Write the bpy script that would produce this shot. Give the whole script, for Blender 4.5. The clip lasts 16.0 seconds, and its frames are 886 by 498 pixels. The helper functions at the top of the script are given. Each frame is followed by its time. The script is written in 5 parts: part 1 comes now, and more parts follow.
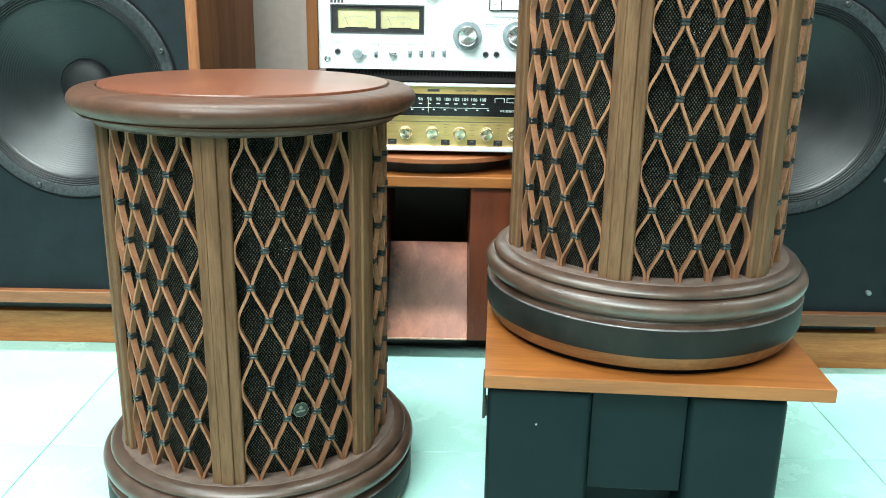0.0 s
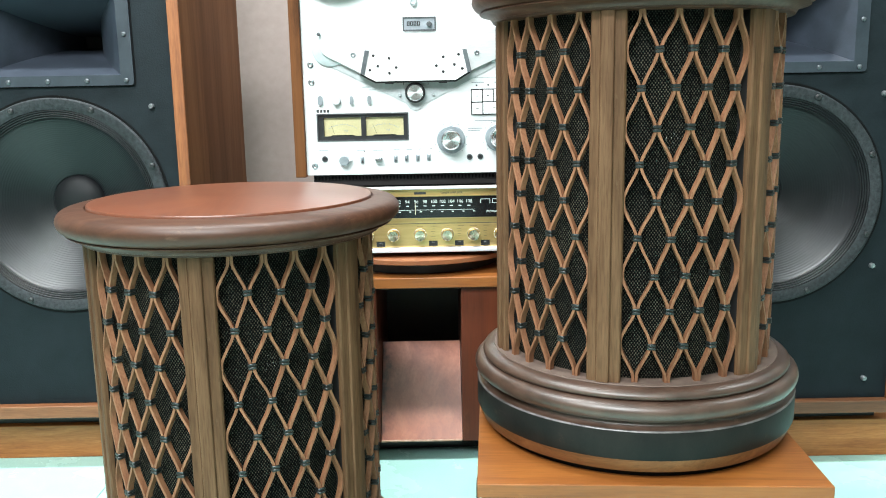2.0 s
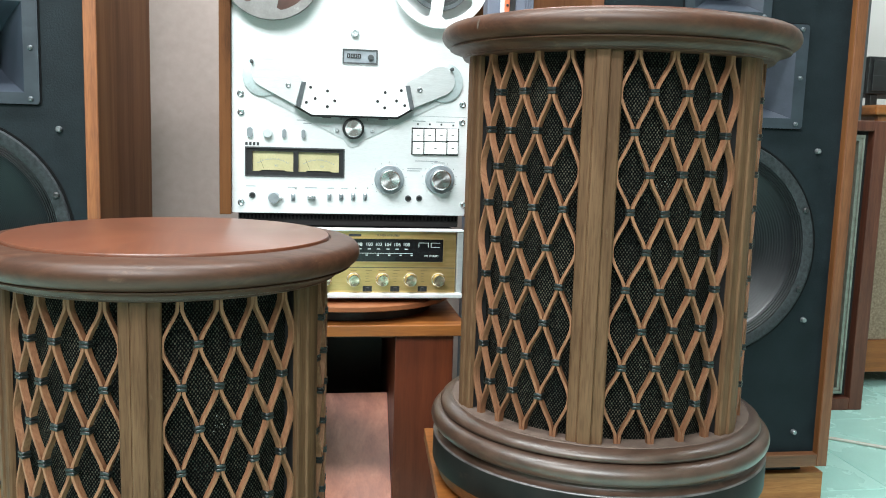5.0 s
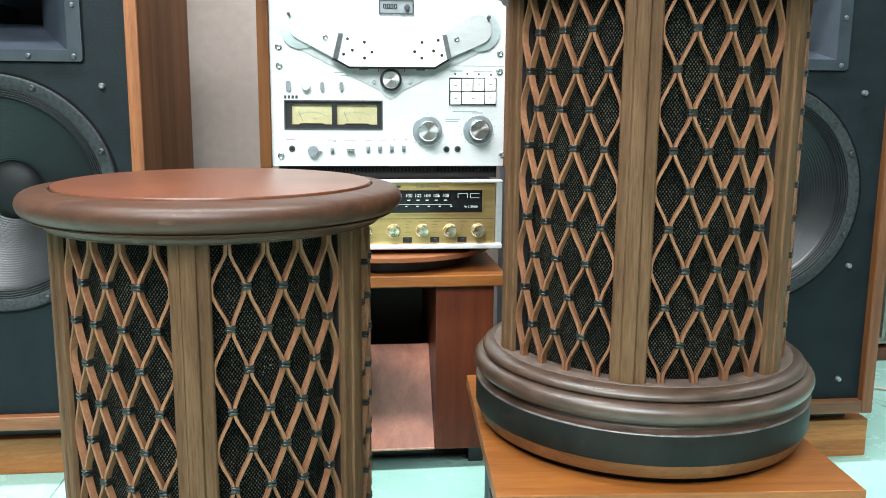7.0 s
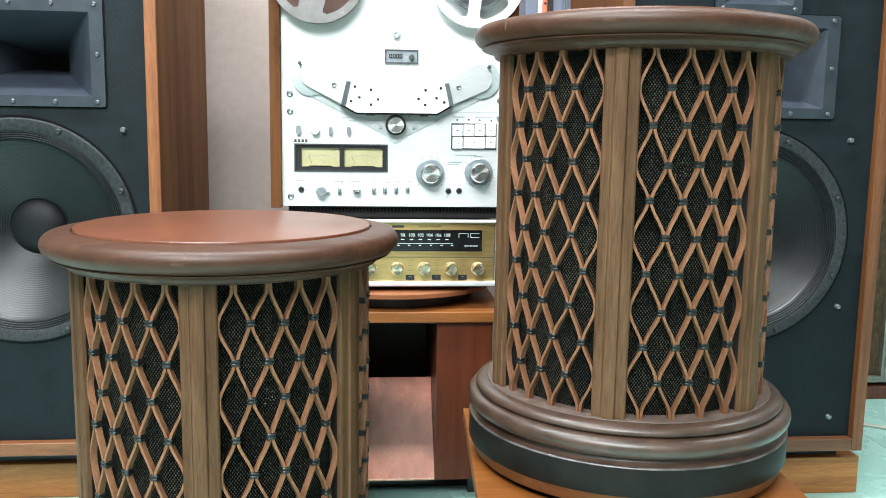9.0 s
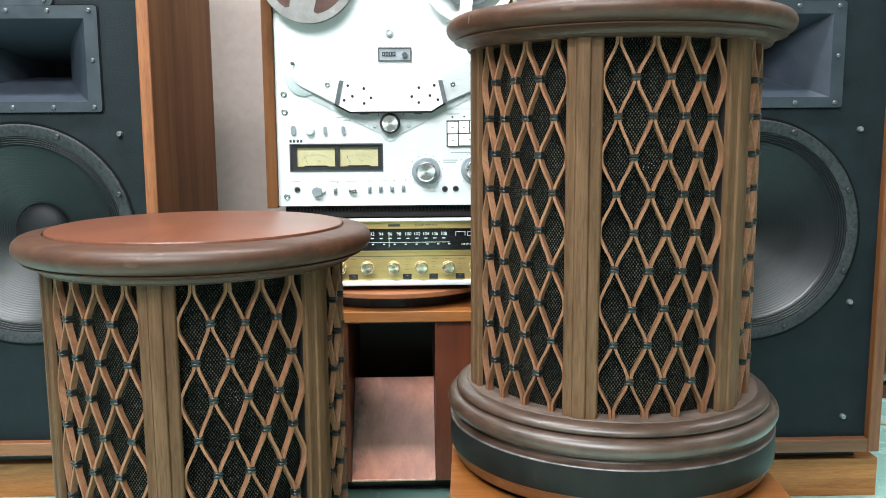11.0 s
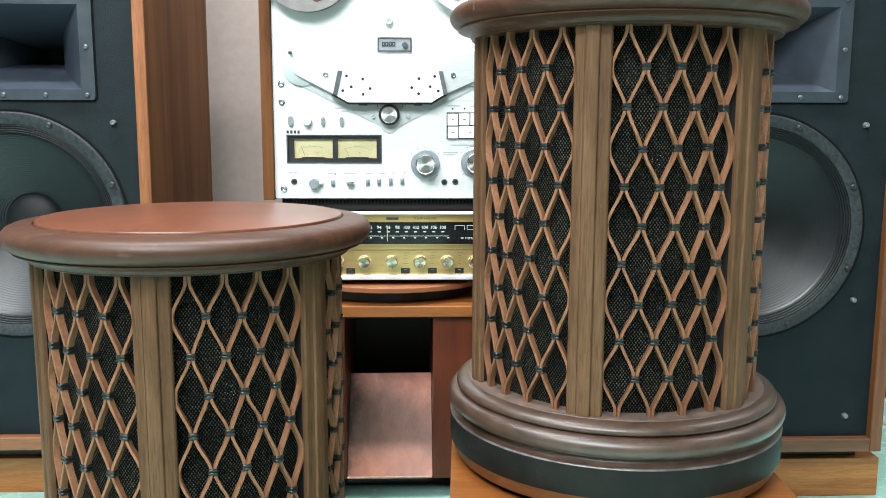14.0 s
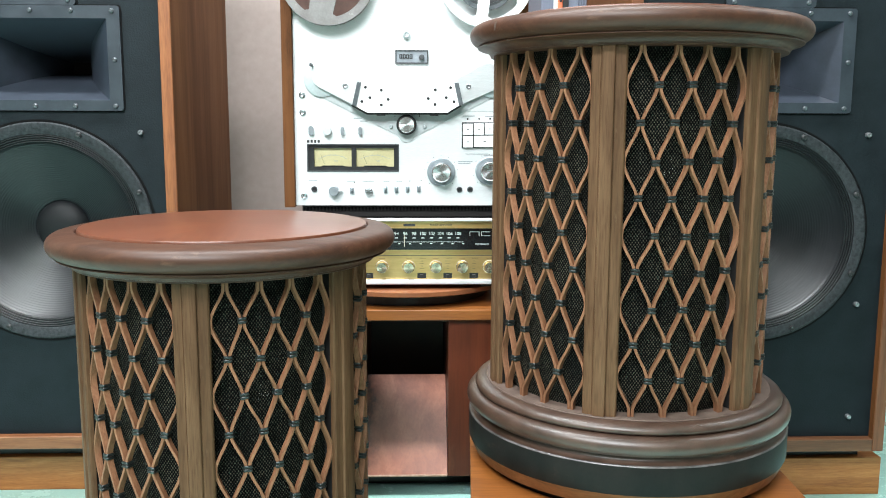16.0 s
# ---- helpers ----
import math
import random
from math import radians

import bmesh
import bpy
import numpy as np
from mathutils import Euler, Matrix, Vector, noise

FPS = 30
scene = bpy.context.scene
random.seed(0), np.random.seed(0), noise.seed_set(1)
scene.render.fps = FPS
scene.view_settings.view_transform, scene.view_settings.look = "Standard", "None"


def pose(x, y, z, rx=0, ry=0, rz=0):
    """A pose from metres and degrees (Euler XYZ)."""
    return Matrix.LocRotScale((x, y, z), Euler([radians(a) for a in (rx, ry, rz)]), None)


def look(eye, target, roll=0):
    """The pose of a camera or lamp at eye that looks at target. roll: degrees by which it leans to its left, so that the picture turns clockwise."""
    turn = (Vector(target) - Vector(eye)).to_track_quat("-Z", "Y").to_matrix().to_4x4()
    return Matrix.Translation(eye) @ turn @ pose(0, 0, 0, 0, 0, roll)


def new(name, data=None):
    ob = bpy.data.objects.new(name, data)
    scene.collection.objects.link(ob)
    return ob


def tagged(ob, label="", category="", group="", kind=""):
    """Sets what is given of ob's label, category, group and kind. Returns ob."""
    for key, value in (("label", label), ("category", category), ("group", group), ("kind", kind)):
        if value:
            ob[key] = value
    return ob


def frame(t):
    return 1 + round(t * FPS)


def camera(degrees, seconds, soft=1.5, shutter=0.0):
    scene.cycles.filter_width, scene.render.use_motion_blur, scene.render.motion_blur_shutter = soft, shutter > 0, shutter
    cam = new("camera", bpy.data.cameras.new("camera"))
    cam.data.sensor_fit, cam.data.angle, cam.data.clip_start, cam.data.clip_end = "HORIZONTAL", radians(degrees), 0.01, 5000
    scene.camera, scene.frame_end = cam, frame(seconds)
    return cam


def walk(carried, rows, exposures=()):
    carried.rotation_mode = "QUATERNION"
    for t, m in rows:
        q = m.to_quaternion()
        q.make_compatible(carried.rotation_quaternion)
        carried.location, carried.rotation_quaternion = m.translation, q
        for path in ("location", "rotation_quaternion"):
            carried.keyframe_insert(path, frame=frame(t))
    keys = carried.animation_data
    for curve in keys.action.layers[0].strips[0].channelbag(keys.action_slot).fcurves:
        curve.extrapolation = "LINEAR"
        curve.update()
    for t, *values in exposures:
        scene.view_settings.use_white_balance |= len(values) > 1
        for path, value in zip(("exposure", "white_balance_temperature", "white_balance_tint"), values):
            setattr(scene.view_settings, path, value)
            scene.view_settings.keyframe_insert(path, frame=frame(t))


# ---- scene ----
cam = camera(55.0, 16.0, soft=1.0)
METRES, EYE, TILT, LEAN, TURN = 0.70, 0.715, 0.0, 0.0, 0.0
ROWS = [
    (0.0, 0.0, 0.0, 0.0, 0.29, -16.36, -1.0),
    (0.5, -0.0041, 0.0183, 0.0086, -0.15, -14.57, -1.23),
    (1.0, 0.0053, 0.0131, 0.0167, -0.58, -13.23, -0.8),
    (1.5, 0.0104, 0.0035, 0.028, -0.62, -11.87, 0.07),
    (2.0, 0.0234, -0.0029, 0.0415, -0.3, -10.57, 1.03),
    (2.5, 0.0517, -0.0064, 0.0547, 0.51, -9.22, 1.6),
    (3.0, 0.0914, 0.0055, 0.0609, 0.87, -8.14, 0.12),
    (3.2, 0.115, 0.0213, 0.0629, 0.19, -8.05, -0.87),
    (5.3, -0.1564, 0.1472, 0.0045, -8.87, -7.56, -1.55),
    (5.5, -0.1452, 0.1504, -0.0094, -8.34, -7.57, -1.68),
    (6.0, -0.1507, 0.1544, -0.0177, -7.75, -8.85, -1.5),
    (6.5, -0.154, 0.1492, -0.0201, -7.01, -9.95, -0.97),
    (7.0, -0.1526, 0.128, -0.009, -6.28, -10.07, -0.48),
    (7.5, -0.1526, 0.1041, 0.0066, -5.61, -9.22, -0.28),
    (8.0, -0.1482, 0.0791, 0.0149, -5.31, -8.23, -0.49),
    (8.5, -0.1353, 0.0507, 0.0227, -5.17, -7.79, -0.68),
    (9.0, -0.119, 0.0282, 0.0265, -5.04, -8.0, -0.85),
    (9.5, -0.0932, 0.0155, 0.0311, -4.78, -8.1, -1.11),
    (9.7, -0.0772, 0.0039, 0.0389, -4.7, -7.93, -1.12),
    (11.8, 0.0632, 0.0572, 0.01, -0.4, -8.02, 1.0),
    (12.0, 0.0549, 0.0568, 0.0246, -0.5, -8.01, 0.87),
    (12.5, 0.0661, 0.0673, 0.0179, -0.45, -7.7, 0.52),
    (13.0, 0.0665, 0.0826, 0.0063, -0.95, -8.11, 0.32),
    (13.5, 0.044, 0.0825, 0.008, -1.62, -8.34, 0.1),
    (14.0, 0.0184, 0.0764, 0.0078, -2.1, -8.24, -0.18),
    (14.5, -0.0097, 0.0565, 0.0164, -2.22, -7.86, -0.45),
    (15.0, -0.0251, 0.0384, 0.0199, -2.18, -7.61, -0.77),
    (15.5, -0.0245, 0.0277, 0.0202, -2.14, -7.98, -0.6),
    (16.0, -0.0192, 0.0044, 0.0306, -1.91, -8.16, -0.2),
]
EXPOSURES = [(0, 0.18, 6200, -4), (0.5, 0.12, 6310, 2), (1.5, 0.06, 6330, 5), (3, 0.02, 6330, 5), (5.5, -0.24, 6330, 5), (7, -0.08, 6330, 5), (9, -0.08, 6330, 6), (12.5, -0.12, 6330, 7), (16, -0.12, 6330, 7)]
walk(cam, [(t, pose(0, 0, EYE, TILT, LEAN, TURN) @ pose(METRES * x, METRES * y, METRES * z, 90 + pitch, roll, yaw)) for t, x, y, z, yaw, pitch, roll in ROWS], EXPOSURES)

# ---- world and light ----
world = bpy.data.worlds.new("world")
scene.world = world
world.use_nodes = True
world.node_tree.nodes["Background"].inputs[0].default_value = (0.8, 0.9, 1.0, 1)
world.node_tree.nodes["Background"].inputs[1].default_value = 0.1


def tube_light(name, where, target, width, height, watts, colour):
    data = bpy.data.lights.new(name, "AREA")
    data.shape, data.size, data.size_y, data.energy, data.color = "RECTANGLE", width, height, watts, colour
    ob = new(name, data)
    ob.matrix_world = look(where, target)
    return ob


tube_light("ceiling_tube_front", (-0.8, -0.5, 2.6), (-0.3, 0.6, 0.4), 1.9, 0.25, 114, (0.98, 0.985, 1.0))
tube_light("ceiling_tube_back", (-0.38, 1.2, 2.64), (-0.38, 1.2, 0.0), 2.3, 0.2, 108, (0.98, 0.985, 1.0))
# Unseen lamp, added so that light reaches the sloping board between the drums.
tube_light("ceiling_tube_rear", (-0.55, -1.6, 2.64), (0.0, 0.4, 0.2), 1.9, 0.2, 72, (0.98, 0.985, 1.0))
# Unseen lamp, added to brighten the far white wall and floor.
tube_light("ceiling_tube_side", (2.1, 1.9, 2.64), (2.1, 1.9, 0.0), 1.2, 0.2, 26, (0.98, 0.985, 1.0))


# ---- materials ----
def nodes_of(name):
    m = bpy.data.materials.new(name)
    m.use_nodes = True
    nt = m.node_tree
    return m, nt, nt.nodes["Principled BSDF"]


def put(nt, kind, **values):
    n = nt.nodes.new(kind)
    for key, value in values.items():
        if key in n.inputs:
            n.inputs[key].default_value = value
    return n


def ramp(nt, source, stops):
    r = nt.nodes.new("ShaderNodeValToRGB")
    while len(r.color_ramp.elements) < len(stops):
        r.color_ramp.elements.new(0.5)
    for e, (p, c) in zip(r.color_ramp.elements, stops):
        e.position, e.color = p, (*c, 1)
    nt.links.new(source, r.inputs[0])
    return r.outputs[0]


def coords(nt, scale=(1, 1, 1), turn=(0, 0, 0)):
    t = nt.nodes.new("ShaderNodeTexCoord")
    m = put(nt, "ShaderNodeMapping", Scale=scale, Rotation=turn)
    nt.links.new(t.outputs["Object"], m.inputs["Vector"])
    return m.outputs[0]


def noise_of(nt, vec, scale, detail=4.0, rough=0.6, distort=0.0):
    n = put(nt, "ShaderNodeTexNoise", Scale=scale, Detail=detail, Roughness=rough, Distortion=distort)
    nt.links.new(vec, n.inputs["Vector"])
    return n.outputs["Fac"]


def mix(nt, a, b, fac, mode="MULTIPLY"):
    m = nt.nodes.new("ShaderNodeMix")
    m.data_type, m.blend_type = "RGBA", mode
    m.inputs["Factor"].default_value = fac
    for s, i in ((a, "A"), (b, "B")):
        sock = [k for k in m.inputs if k.name == i and k.type == "RGBA"][0]
        nt.links.new(s, sock)
    return [k for k in m.outputs if k.type == "RGBA"][0]


def bump_of(nt, bsdf, height, strength, distance):
    b = put(nt, "ShaderNodeBump", Strength=strength, Distance=distance)
    nt.links.new(height, b.inputs["Height"])
    nt.links.new(b.outputs[0], bsdf.inputs["Normal"])


def surface(name, dark, light, scale=30, rough=(0.4, 0.55), metal=0.0, bump=0.1, depth=0.001, stretch=(1, 1, 1), coat=0.0, speck=260, spec=0.5, glaze=0.18):
    """A mottled surface: two scales of noise in colour, one in gloss, a fine relief."""
    m, nt, b = nodes_of(name)
    vec = coords(nt, stretch)
    big, fine = noise_of(nt, vec, scale, 5), noise_of(nt, vec, speck, 3)
    col = ramp(nt, big, [(0.3, dark), (0.7, light)])
    grain = ramp(nt, fine, [(0.3, (0.82, 0.82, 0.82)), (0.7, (1, 1, 1))])
    nt.links.new(mix(nt, col, grain, 0.7), b.inputs["Base Color"])
    nt.links.new(ramp(nt, big, [(0.25, (rough[0],) * 3), (0.75, (rough[1],) * 3)]), b.inputs["Roughness"])
    b.inputs["Metallic"].default_value = metal
    b.inputs["Coat Weight"].default_value = coat
    b.inputs["Specular IOR Level"].default_value = spec
    b.inputs["Coat Roughness"].default_value = glaze
    if bump:
        bump_of(nt, b, fine, bump, depth)
    return m


def wood(name, dark, mid, light, axis="z", rough=0.38, coat=0.15, fine=1.0, spec=0.5, grain=0.55, glaze=0.22):
    """Straight-grained wood, with the grain along the axis."""
    m, nt, b = nodes_of(name)
    s = {"x": (0.6, 9, 9), "y": (9, 0.6, 9), "z": (9, 9, 0.6)}[axis]
    vec = coords(nt, s)
    streak = noise_of(nt, vec, 6 * fine, 6, 0.65, 0.6)
    pores = noise_of(nt, vec, 60 * fine, 3, 0.5)
    blot = noise_of(nt, coords(nt), 5, 3)
    col = ramp(nt, streak, [(0.28, dark), (0.5, mid), (0.72, light)])
    col = mix(nt, col, ramp(nt, pores, [(0.35, (0.62, 0.58, 0.55)), (0.55, (1, 1, 1))]), grain)
    col = mix(nt, col, ramp(nt, blot, [(0.3, (0.78, 0.76, 0.76)), (0.7, (1, 1, 1))]), 0.8)
    nt.links.new(col, b.inputs["Base Color"])
    nt.links.new(ramp(nt, streak, [(0.2, (rough + 0.12,) * 3), (0.8, (rough,) * 3)]), b.inputs["Roughness"])
    b.inputs["Coat Weight"].default_value, b.inputs["Coat Roughness"].default_value = coat, glaze
    b.inputs["Specular IOR Level"].default_value = spec
    bump_of(nt, b, pores, 0.12, 0.0006)
    return m


def around(nt):
    """The angle round the local z axis, as a number in radians."""
    t = nt.nodes.new("ShaderNodeTexCoord")
    s = nt.nodes.new("ShaderNodeSeparateXYZ")
    nt.links.new(t.outputs["Object"], s.inputs[0])
    a = nt.nodes.new("ShaderNodeMath")
    a.operation = "ARCTAN2"
    nt.links.new(s.outputs[1], a.inputs[0])
    nt.links.new(s.outputs[0], a.inputs[1])
    return a.outputs[0], s


def calc(nt, op, a, b=None):
    n = nt.nodes.new("ShaderNodeMath")
    n.operation = op
    for i, v in enumerate((a, b)):
        if v is None:
            continue
        if isinstance(v, (int, float)):
            n.inputs[i].default_value = v
        else:
            nt.links.new(v, n.inputs[i])
    return n.outputs[0]


def ribbed_cone():
    """Dark paper with concentric ribs, so that its sheen fans out round the middle."""
    m = surface("pulp_cone", (0.0052, 0.0062, 0.0078), (0.009, 0.0107, 0.0132), 40, (0.32, 0.4), bump=0.15, depth=0.0004, spec=0.5)
    nt, b = m.node_tree, m.node_tree.nodes["Principled BSDF"]
    t = nt.nodes.new("ShaderNodeTangent")
    t.direction_type, t.axis = "RADIAL", "Y"
    nt.links.new(t.outputs[0], b.inputs["Tangent"])
    b.inputs["Anisotropic"].default_value = 0.45
    return m


def grille_cloth():
    """Coarse dark basket weave with brassy threads, wrapped round a drum."""
    m, nt, b = nodes_of("grille_cloth")
    ang, sep = around(nt)
    u = calc(nt, "MULTIPLY", ang, 0.178 * 2 * math.pi / 0.0039)
    v = calc(nt, "MULTIPLY", sep.outputs[2], 2 * math.pi / 0.0053)
    weave = calc(nt, "MULTIPLY", calc(nt, "COSINE", u), calc(nt, "COSINE", v))
    rnd = noise_of(nt, coords(nt), 330, 2)
    patch = noise_of(nt, coords(nt), 14, 3)
    h = calc(nt, "ADD", weave, calc(nt, "MULTIPLY", calc(nt, "SUBTRACT", rnd, 0.5), 2.1))
    col = ramp(nt, calc(nt, "ADD", calc(nt, "MULTIPLY", h, 0.5), 0.5), [(0.44, (0.0009, 0.0013, 0.0012)), (0.64, (0.0115, 0.0125, 0.0105)), (0.98, (0.104, 0.096, 0.078))])
    col = mix(nt, col, ramp(nt, patch, [(0.32, (0.4, 0.42, 0.42)), (0.68, (1.2, 1.15, 1.05))]), 1.0)
    nt.links.new(col, b.inputs["Base Color"])
    b.inputs["Roughness"].default_value = 0.75
    b.inputs["Specular IOR Level"].default_value = 0.08
    bump_of(nt, b, h, 0.6, 0.0012)
    return m


def veneer_top():
    """Red mahogany veneer in eight wedges that meet in the middle, the grain slanting in each."""
    m, nt, b = nodes_of("veneer_top")
    ang, sep = around(nt)
    turn = calc(nt, "ADD", ang, 0.25)
    wedge = calc(nt, "FLOOR", calc(nt, "DIVIDE", turn, math.pi / 4))
    mid = calc(nt, "SUBTRACT", calc(nt, "MULTIPLY", calc(nt, "ADD", wedge, 0.5), math.pi / 4), 0.25)
    c, s = calc(nt, "COSINE", mid), calc(nt, "SINE", mid)
    x, y = sep.outputs[0], sep.outputs[1]
    along = calc(nt, "ADD", calc(nt, "MULTIPLY", x, c), calc(nt, "MULTIPLY", y, s))
    across = calc(nt, "SUBTRACT", calc(nt, "MULTIPLY", y, c), calc(nt, "MULTIPLY", x, s))
    comb = nt.nodes.new("ShaderNodeCombineXYZ")
    nt.links.new(calc(nt, "MULTIPLY", along, 3.0), comb.inputs[0])
    nt.links.new(calc(nt, "MULTIPLY", across, 55.0), comb.inputs[1])
    nt.links.new(calc(nt, "MULTIPLY", wedge, 7.3), comb.inputs[2])
    grain = noise_of(nt, comb.outputs[0], 2.2, 6, 0.6, 0.5)
    col = ramp(nt, grain, [(0.25, (0.1, 0.029, 0.0125)), (0.5, (0.126, 0.0385, 0.0168)), (0.75, (0.153, 0.049, 0.0222))])
    tone = ramp(nt, calc(nt, "FRACT", calc(nt, "MULTIPLY", wedge, 0.377)), [(0.0, (0.86, 0.85, 0.85)), (1.0, (1.08, 1.08, 1.08))])
    nt.links.new(mix(nt, col, tone, 0.8), b.inputs["Base Color"])
    b.inputs["Roughness"].default_value = 0.36
    b.inputs["Coat Weight"].default_value, b.inputs["Coat Roughness"].default_value = 0.25, 0.3
    bump_of(nt, b, grain, 0.02, 0.0005)
    return m


def worn_ramp():
    """Red varnished board, scuffed dark along one edge."""
    m = wood("ramp_mahogany", (0.225, 0.055, 0.0225), (0.385, 0.112, 0.051), (0.52, 0.175, 0.088), "z", 0.36, 1.0, 0.4, 0.5, 0.3, 0.27)
    nt, b = m.node_tree, m.node_tree.nodes["Principled BSDF"]
    col = b.inputs["Base Color"].links[0].from_socket
    t = nt.nodes.new("ShaderNodeTexCoord")
    s = nt.nodes.new("ShaderNodeSeparateXYZ")
    nt.links.new(t.outputs["Object"], s.inputs[0])
    scuff = noise_of(nt, coords(nt, (1, 1, 0.35)), 32, 5, 0.7)
    edge = calc(nt, "MULTIPLY", calc(nt, "ADD", s.outputs[0], 0.088), 18.0)
    k = calc(nt, "SUBTRACT", calc(nt, "ADD", edge, calc(nt, "MULTIPLY", scuff, 1.6)), 0.75)
    nt.links.new(mix(nt, col, ramp(nt, k, [(0.0, (0.1, 0.1, 0.11)), (0.3, (0.75, 0.72, 0.72)), (0.55, (1, 1, 1))]), 0.9), b.inputs["Base Color"])
    return m


def worn(m, colour, amount, scale=22, stretch=(1, 1, 1)):
    """Sparse rubbed patches with a shape of their own, on a finished material."""
    nt, b = m.node_tree, m.node_tree.nodes["Principled BSDF"]
    col = b.inputs["Base Color"].links[0].from_socket
    n = noise_of(nt, coords(nt, stretch), scale, 8, 0.75)
    k = ramp(nt, n, [(0.6, (0, 0, 0)), (0.72, (amount,) * 3)])
    tint = put(nt, "ShaderNodeRGB")
    tint.outputs[0].default_value = (*colour, 1)
    mm = nt.nodes.new("ShaderNodeMix")
    mm.data_type = "RGBA"
    nt.links.new(k, mm.inputs[0])
    for s, i in ((col, "A"), (tint.outputs[0], "B")):
        nt.links.new(s, [q for q in mm.inputs if q.name == i and q.type == "RGBA"][0])
    nt.links.new([q for q in mm.outputs if q.type == "RGBA"][0], b.inputs["Base Color"])
    return m


def spun_metal(name, dark, light):
    """Turned aluminium: highlights fan out round the middle of each knob."""
    m, nt, b = nodes_of(name)
    t = nt.nodes.new("ShaderNodeTangent")
    t.direction_type, t.axis = "RADIAL", "Y"
    nt.links.new(t.outputs[0], b.inputs["Tangent"])
    fine = noise_of(nt, coords(nt, (1, 1, 1)), 400, 2)
    nt.links.new(ramp(nt, fine, [(0.3, dark), (0.7, light)]), b.inputs["Base Color"])
    b.inputs["Metallic"].default_value, b.inputs["Roughness"].default_value = 0.97, 0.27
    b.inputs["Anisotropic"].default_value = 0.9
    return m


